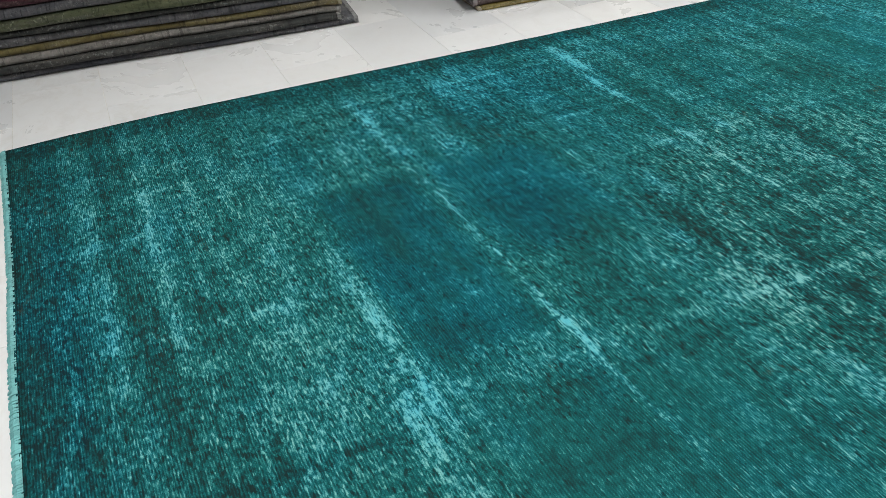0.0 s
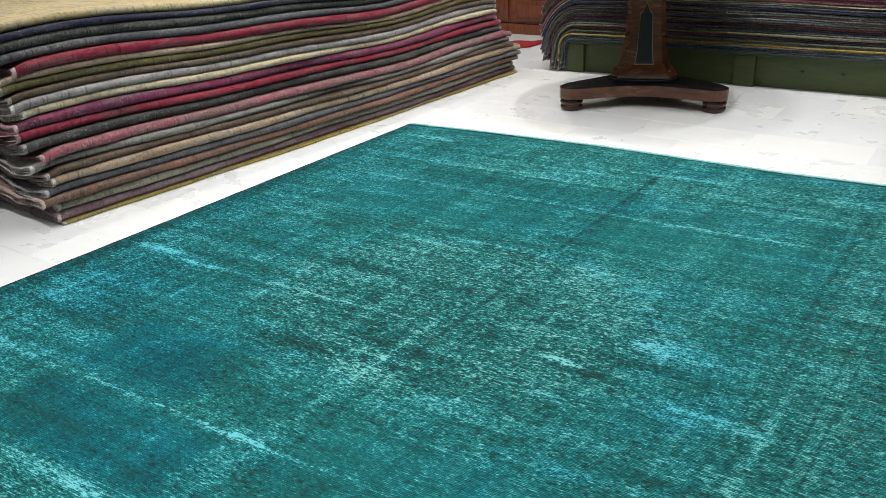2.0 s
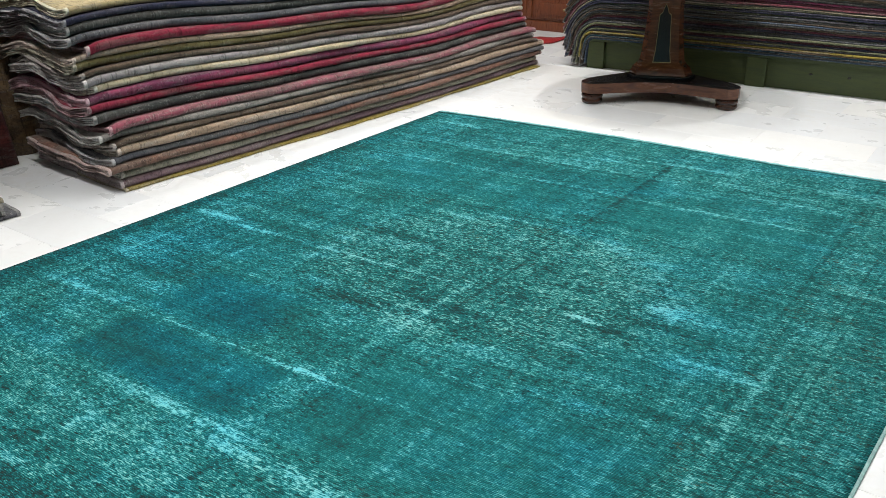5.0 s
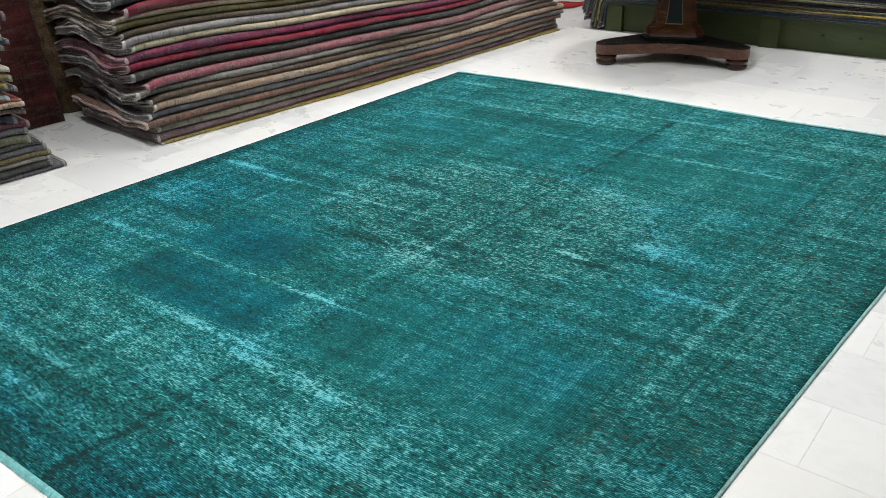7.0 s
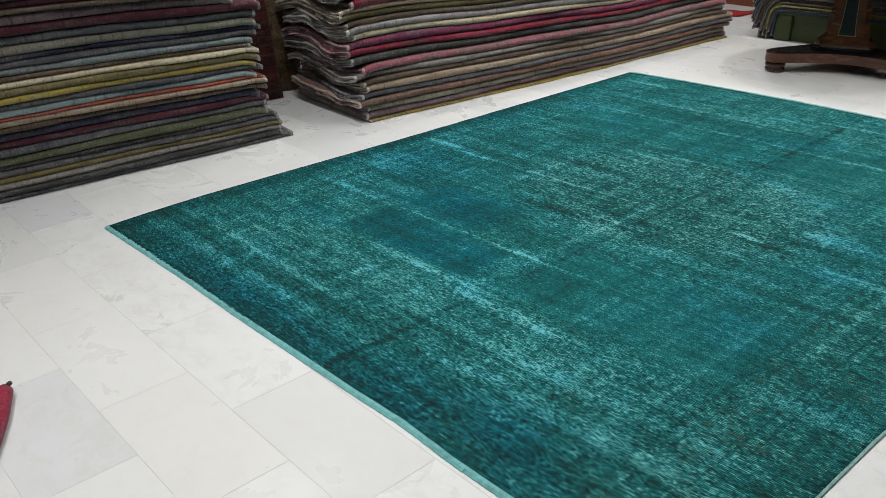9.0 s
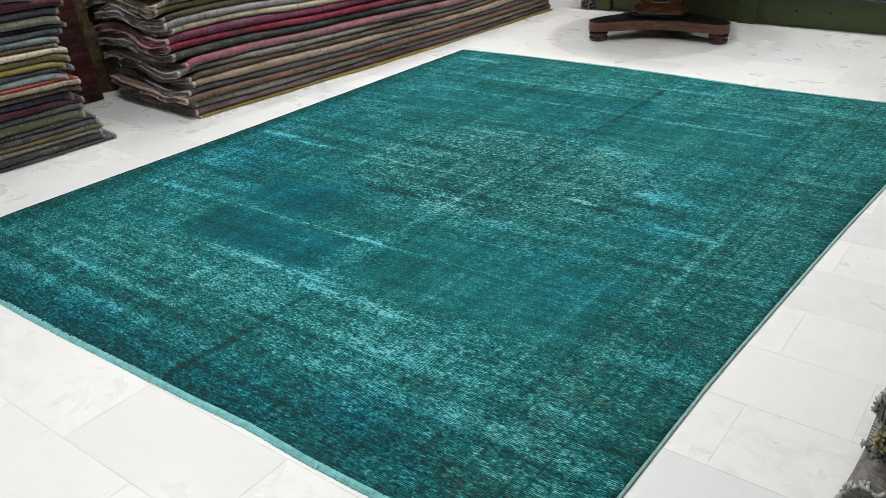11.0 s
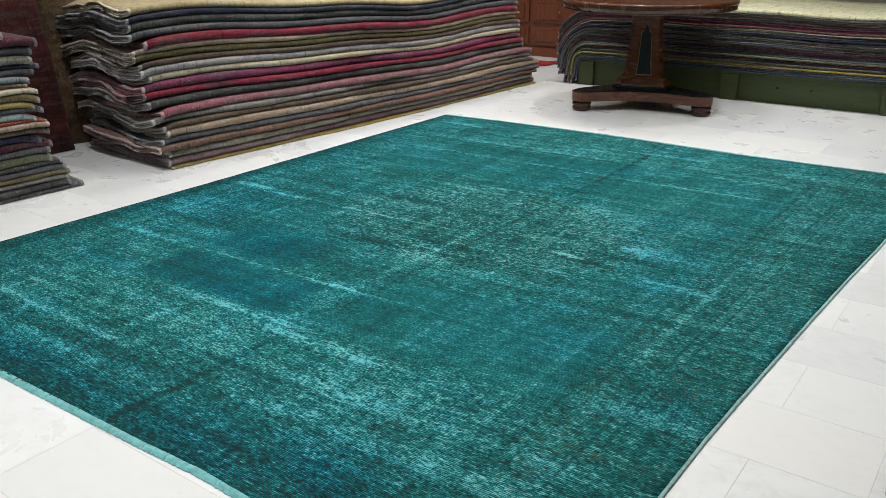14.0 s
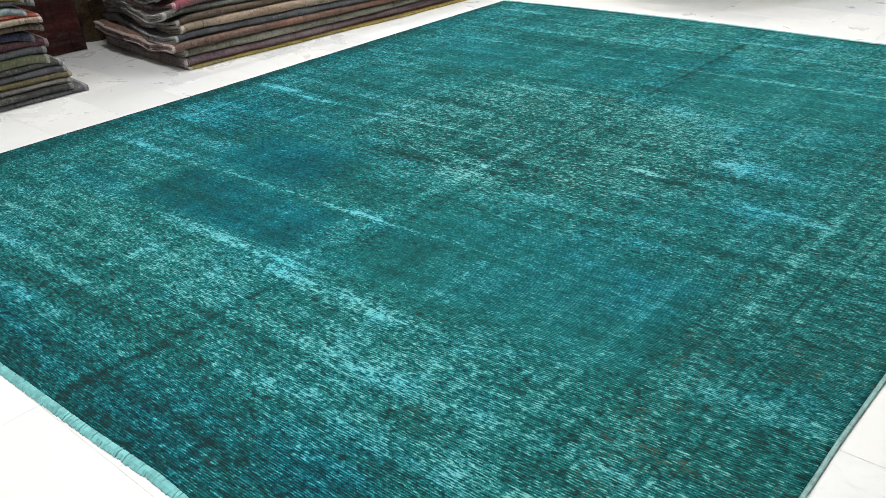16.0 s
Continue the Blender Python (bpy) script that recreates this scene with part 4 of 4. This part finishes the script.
# dark pointed panel with a brass line on each face
for k in range(3):
    a = ang0 - math.pi / 2 + k * 2 * math.pi / 3
    n2, t2 = Vector((math.cos(a), math.sin(a))), Vector((-math.sin(a), math.cos(a)))

    def face(u, zz, out):
        side = 0.305 + (0.230 - 0.305) * (zz - 0.25) / 0.35
        d = side / math.sqrt(3) * (0.5 + 0.539 * 0.16) + out
        p = BC + n2 * d + t2 * u
        return Vector((p.x, p.y, zz))

    arch = [(q * 0.68, zz) for q, zz in ((-0.078, 0.252), (0.078, 0.252), (0.064, 0.32), (0.052, 0.50), (0.050, 0.545), (0.026, 0.558), (0.018, 0.580), (0.0, 0.612), (-0.018, 0.580), (-0.026, 0.558), (-0.050, 0.545), (-0.052, 0.50), (-0.064, 0.32))]
    for nm, grow, o0, o1, material, label in (("panel_line", 1.10, -0.002, 0.0025, BRASS, "thin brass inlay"), ("arched_panel", 1.0, -0.002, 0.0050, EBONY, "black pointed-arch panel")):
        bm = bmesh.new()
        lo = [bm.verts.new(face(u * grow, 0.43 + (zz - 0.43) * (1 + (grow - 1) * 0.35), o0)) for u, zz in arch]
        hi = [bm.verts.new(face(u * grow, 0.43 + (zz - 0.43) * (1 + (grow - 1) * 0.35), o1)) for u, zz in arch]
        for q in range(len(arch)):
            bm.faces.new((lo[q], lo[(q + 1) % len(arch)], hi[(q + 1) % len(arch)], hi[q]))
        bm.faces.new(hi)
        part(nm, bm, material, table, label)

# ---- carved cabinet in the far corner ----
cabinet = tagged(new("wooden_cabinet"), "red-brown panelled wooden cabinet standing behind the carpet stacks", "cabinet")
CM = Matrix.Translation((-1.75, 6.62, 0)) @ Matrix.Rotation(radians(2), 4, "Z")
for nm, lo, hi in (("plinth", (-0.02, -0.02, 0.0), (1.42, 0.45, 0.09)), ("body", (0.0, 0.0, 0.092), (1.40, 0.44, 1.60)), ("cornice", (-0.04, -0.04, 1.602), (1.44, 0.46, 1.68))):
    bm = bmesh.new()
    box(bm, lo, hi, 0.006, CM)
    part(nm, bm, CABINET, cabinet)
for cx in (0.03, 0.72):
    for z0, z1 in ((0.12, 0.30), (0.34, 0.56), (0.60, 1.56)):
        bm = bmesh.new()
        box(bm, (cx, -0.022, z0), (cx + 0.65, -0.002, z1), 0.006, CM)
        door = part("drawer_front" if z1 < 0.6 else "door", bm, CABINET, cabinet)
        bm = bmesh.new()
        box(bm, (cx + 0.05, -0.034, z0 + 0.035), (cx + 0.60, -0.024, z1 - 0.035), 0.004, CM)
        part("raised_panel", bm, CABINET, door)
        bm = bmesh.new()
        lathe(bm, [(0.0001, 0.03), (0.012, 0.026), (0.014, 0.018), (0.006, 0.008), (0.006, 0.0)], 0, 0, 16)
        for v in bm.verts:
            v.co = CM @ Vector((cx + 0.325 + v.co.x, -0.036 - v.co.z, (z0 + z1) / 2 + v.co.y))
        part("knob", bm, BRASS, door, "small brass knob", True)

# red cloth corner on the floor between the stacks
bm = bmesh.new()
sweep(bm, [k / 20 for k in range(21)], lambda s, v, w: Vector((-0.95 + 0.40 * s + v * 0.1, 5.85 + 0.30 * s * s + v, 0.003 + w + 0.012 * (0.5 + 0.5 * math.sin(s * 11 + v * 9)))),
      [(-0.02, 0.0), (0.34, 0.0), (0.34, 0.012), (0.16, 0.020), (-0.02, 0.012)])
tagged(part("floor_cloth", bm, plain("bright_red_cloth", (0.36, 0.018, 0.020), 0.9, 0, 40.0), smooth=True), "bright red cloth lying crumpled on the marble floor", "cloth")

# ---- carpets standing against the wall between the stacks ----
def upright_roll(x, y, r, h, material, label, lean=(0, 0)):
    bm = bmesh.new()
    n, turns = 90, 3.2
    pts = []
    for k in range(n + 1):
        f = k / n
        a = 2 * math.pi * turns * f
        pts.append((a, 0.03 + (r - 0.03) * f))
    outer = [(rr * math.cos(a), rr * math.sin(a)) for a, rr in pts]
    inner = [((rr - 0.012) * math.cos(a), (rr - 0.012) * math.sin(a)) for a, rr in pts]
    prof = outer + inner[::-1]
    sweep(bm, [0.0, 0.2 * h, 0.4 * h, 0.6 * h, 0.8 * h, h], lambda s, v, w: Vector((x + v + lean[0] * s + 0.01 * math.sin(3 * s), y + w + lean[1] * s, s + 0.001)), prof)
    tagged(part("rolled_carpet", bm, material, smooth=True), label, "carpet", "carpets against the wall")


upright_roll(-1.52, 1.85, 0.13, 1.75, wool("brown_gold_pattern_wool", (0.075, 0.046, 0.027), (0.150, 0.095, 0.048), (0.26, 0.19, 0.10), 0.4), "brown and gold carpet rolled up, standing against the wall", (-0.02, 0.0))
upright_roll(-1.66, 1.50, 0.12, 1.35, WOOL["yellow"], "mustard-yellow carpet rolled up, standing against the wall")
upright_roll(-1.72, 1.12, 0.12, 1.55, WOOL["brown"], "dark brown carpet rolled up, standing against the wall")
bm = bmesh.new()
sweep(bm, [k / 24 for k in range(25)], lambda s, v, w: Vector((-1.27 - 0.16 * w - 0.05 * math.sin(2.2 * s) + v, 1.20 + 0.50 * s, 0.004 + w * (0.90 - 0.10 * (1 - s) ** 2))),
      [(0.0, q / 8) for q in range(9)] + [(0.035, 1 - q / 8) for q in range(9)])
tagged(part("leaning_carpet", bm, wool("dark_red_figured_wool", (0.030, 0.008, 0.008), (0.060, 0.012, 0.011), (0.10, 0.055, 0.035), 0.4), smooth=True), "dark red figured carpet leaning upright behind the stacks", "carpet", "carpets against the wall")

def woven_back():
    g = Graph("grey_woven_carpet_back", 0.95)
    x, y, _ = g.xyz()
    wx, wy = g.m("SINE", g.mul(x, 800.0)), g.m("SINE", g.mul(y, 560.0))
    band = g.noise(g.scaled(14, 3, 1), 1.0, 3, 0.7)
    c = g.mix(g.step(band, 0.42, 0.60), (0.36, 0.36, 0.33), (0.22, 0.23, 0.18))
    c = g.mix(g.step(g.mul(wx, wy), -0.2, 0.6), c, (0.045, 0.045, 0.045))
    return g.done(c, g.mul(wx, wy), 0.6, 0.002)


WOVEN = woven_back()
SHAG = [plain(f"{n}_shaggy_pile", c, 0.95, 0, 60.0) for n, c in (("silver", (0.50, 0.51, 0.49)), ("ash", (0.36, 0.37, 0.38)), ("straw", (0.44, 0.41, 0.24)))]
# ---- small stack of shaggy carpets on the other side of the rug ----
# dye, height, near end, fold line, pile of the cut edge
R_LAYERS = (("slate", 0.085, 0.56, 3.428, 1), ("grey", 0.125, 0.62, 3.436, 0), ("plum", 0.045, 0.72, 3.446, 1), ("moss", 0.050, 0.66, 3.475, 2), ("grey", 0.110, 0.68, 3.452, 0), ("slate", 0.055, 0.74, 3.500, 1))
z = 0.0
for i, (dye, h, y0, x0, pile) in enumerate(R_LAYERS):
    frnd = random.Random(40 + i)
    ph, ph2 = frnd.uniform(0, 6), frnd.uniform(0, 6)
    z0 = z

    def place(s, v, w, z0=z0, x0=x0, ph=ph, ph2=ph2, y0=y0, h=h):
        near = math.exp(-max(0.0, s - y0) / 0.25)
        rise = (0.016 * math.sin(13 * v + ph) + 0.008 * math.sin(31 * v + ph2)) * near * (z0 > 0) * (w / h)
        out = 0.022 * math.sin(9 * v + ph2) * near
        return Vector((x0 + v + 0.006 * math.sin(7 * s + ph), s - out, max(0.001, z0 + w + rise)))

    bm = bmesh.new()
    sweep(bm, [y0 + 1.55 * k / 44 for k in range(45)], place, hairpin(0.75, h * 0.97, h * 0.27, 9, 24))
    if h > 0.1:
        sweep(bm, [y0 + 0.02 + 1.50 * k / 30 for k in range(31)], lambda s, v, w: place(s, v + h * 0.42, w + h * 0.30), hairpin(0.60, h * 0.36, h * 0.15, 7, 20))
    ob = part("folded_carpet", bm, WOVEN if i in (2, 4) else WOOL[dye], smooth=True)
    tagged(ob, f"{WORDS[dye]} thick shaggy carpet, folded, with woven back showing", "carpet", "shaggy carpets opposite")
    bm = bmesh.new()
    prof = hairpin(0.75, h * 0.97, h * 0.27, 9, 24)
    for a, b in zip(prof, prof[1:] + prof[:1]):
        cnt = max(1, int(math.hypot(b[0] - a[0], b[1] - a[1]) / 0.0042))
        for q in range(cnt):
            f = (q + 0.5) / cnt
            p = place(y0 + 0.002, a[0] + (b[0] - a[0]) * f, a[1] + (b[1] - a[1]) * f)
            made = bmesh.ops.create_icosphere(bm, subdivisions=1, radius=0.0040 * frnd.uniform(0.7, 1.35))["verts"]
            spin = Euler((frnd.uniform(-0.9, 0.9), frnd.uniform(-1, 1), frnd.uniform(-0.9, 0.9))).to_matrix().to_4x4()
            mm = Matrix.Translation(p + Vector((frnd.uniform(-0.006, 0.006), frnd.uniform(-0.014, 0.004), frnd.uniform(-0.006, 0.006)))) @ spin @ Matrix.Diagonal((1.0, 2.3, 0.9, 1))
            for v in made:
                v.co = mm @ v.co
    shag = part("shaggy_edge", bm, SHAG[pile], ob, "pale shaggy wool tufts along the end", True)
    shag["kind"] = "stuff"
    z += h

# ---- crimson carpet folded low on the floor, with dark fringe ----
CR = Matrix.Translation((1.085, -0.704, 0)) @ Matrix.Rotation(radians(-24), 4, "Z")
bm = bmesh.new()
sweep(bm, [0.95 * k / 30 for k in range(31)], lambda s, v, w: CR @ Vector((s, -v + 0.008 * math.sin(9 * s), 0.002 + w)), hairpin(0.42, 0.05, 0.022))
ob = tagged(part("folded_carpet", bm, WOOL_X["purple"], smooth=True), "crimson wool carpet with dark fringe, folded on the marble floor", "carpet")
ob.data.materials[0] = wool("crimson_folded_wool", *DYES["crimson"], axis=0)
bm = bmesh.new()
frnd = random.Random(2)
for k in range(60):
    w = 0.026 + 0.023 * frnd.random()
    v = 0.40 * k / 60
    p = CR @ Vector((-0.004, -v - 0.004, w))
    made = bmesh.ops.create_icosphere(bm, subdivisions=1, radius=0.008)["verts"]
    for q in made:
        q.co = p + Vector((q.co.x * 1.6, q.co.y, q.co.z * 0.8)) + Vector((frnd.uniform(-0.008, 0), frnd.uniform(-0.004, 0.004), 0))
part("fringe", bm, EBONY, ob, "short dark fringe", True)["kind"] = "stuff"

# ---- marble tiles, last ----
PX, PY, TURN_T = 0.600, 0.2985, radians(1.4)
TM = Matrix.Translation((1.613, -0.232, 0)) @ Matrix.Rotation(TURN_T, 4, "Z")


def tile_mesh():
    bm = bmesh.new()
    gx, gy, c = PX - 0.0010, PY - 0.0010, 0.0006
    rings = []
    for zz, ins in ((-0.003, 0.0), (-0.0007, 0.0), (0.0, c)):
        rings.append([bm.verts.new((x, y, zz)) for x, y in ((0.0006 + ins, 0.0006 + ins), (0.0006 + gx - ins, 0.0006 + ins), (0.0006 + gx - ins, 0.0006 + gy - ins), (0.0006 + ins, 0.0006 + gy - ins))])
    for a, b in zip(rings, rings[1:]):
        for k in range(4):
            bm.faces.new((a[k], a[(k + 1) % 4], b[(k + 1) % 4], b[k]))
    bm.faces.new(rings[2])
    return from_bm("tile", bm, MARBLE)


TILE = tile_mesh()
spare = []
for row in range(-10, 26):
    shift = 0.0 if row % 2 == 0 else 0.32 - PX
    for col in range(-6, 8):
        m = TM @ Matrix.Translation((col * PX + shift, row * PY, 0))
        c = m @ Vector((PX / 2, PY / 2, 0))
        if not (X0 < c.x < X1 and Y0 < c.y < Y1):
            continue
        seen = -0.9 < c.x < 4.0 and -1.6 < c.y < 6.3 and not (0.4 < c.x < 2.6 and 0.5 < c.y < 3.5)
        if seen:
            ob = new("tile", TILE)
            ob.matrix_world = m
            ob.parent = FLOOR
        else:
            spare.append(m)
verts, faces = [], []
co = [v.co.copy() for v in TILE.vertices]
fs = [tuple(p.vertices) for p in TILE.polygons]
for m in spare:
    k = len(verts)
    verts += [tuple(m @ p) for p in co]
    faces += [tuple(k + q for q in f) for f in fs]
me = bpy.data.meshes.new("tile_field")
me.from_pydata(verts, [], faces)
me.materials.append(MARBLE)
ob = new("tile_field", me)
ob.parent = FLOOR
ob["kind"] = "stuff"
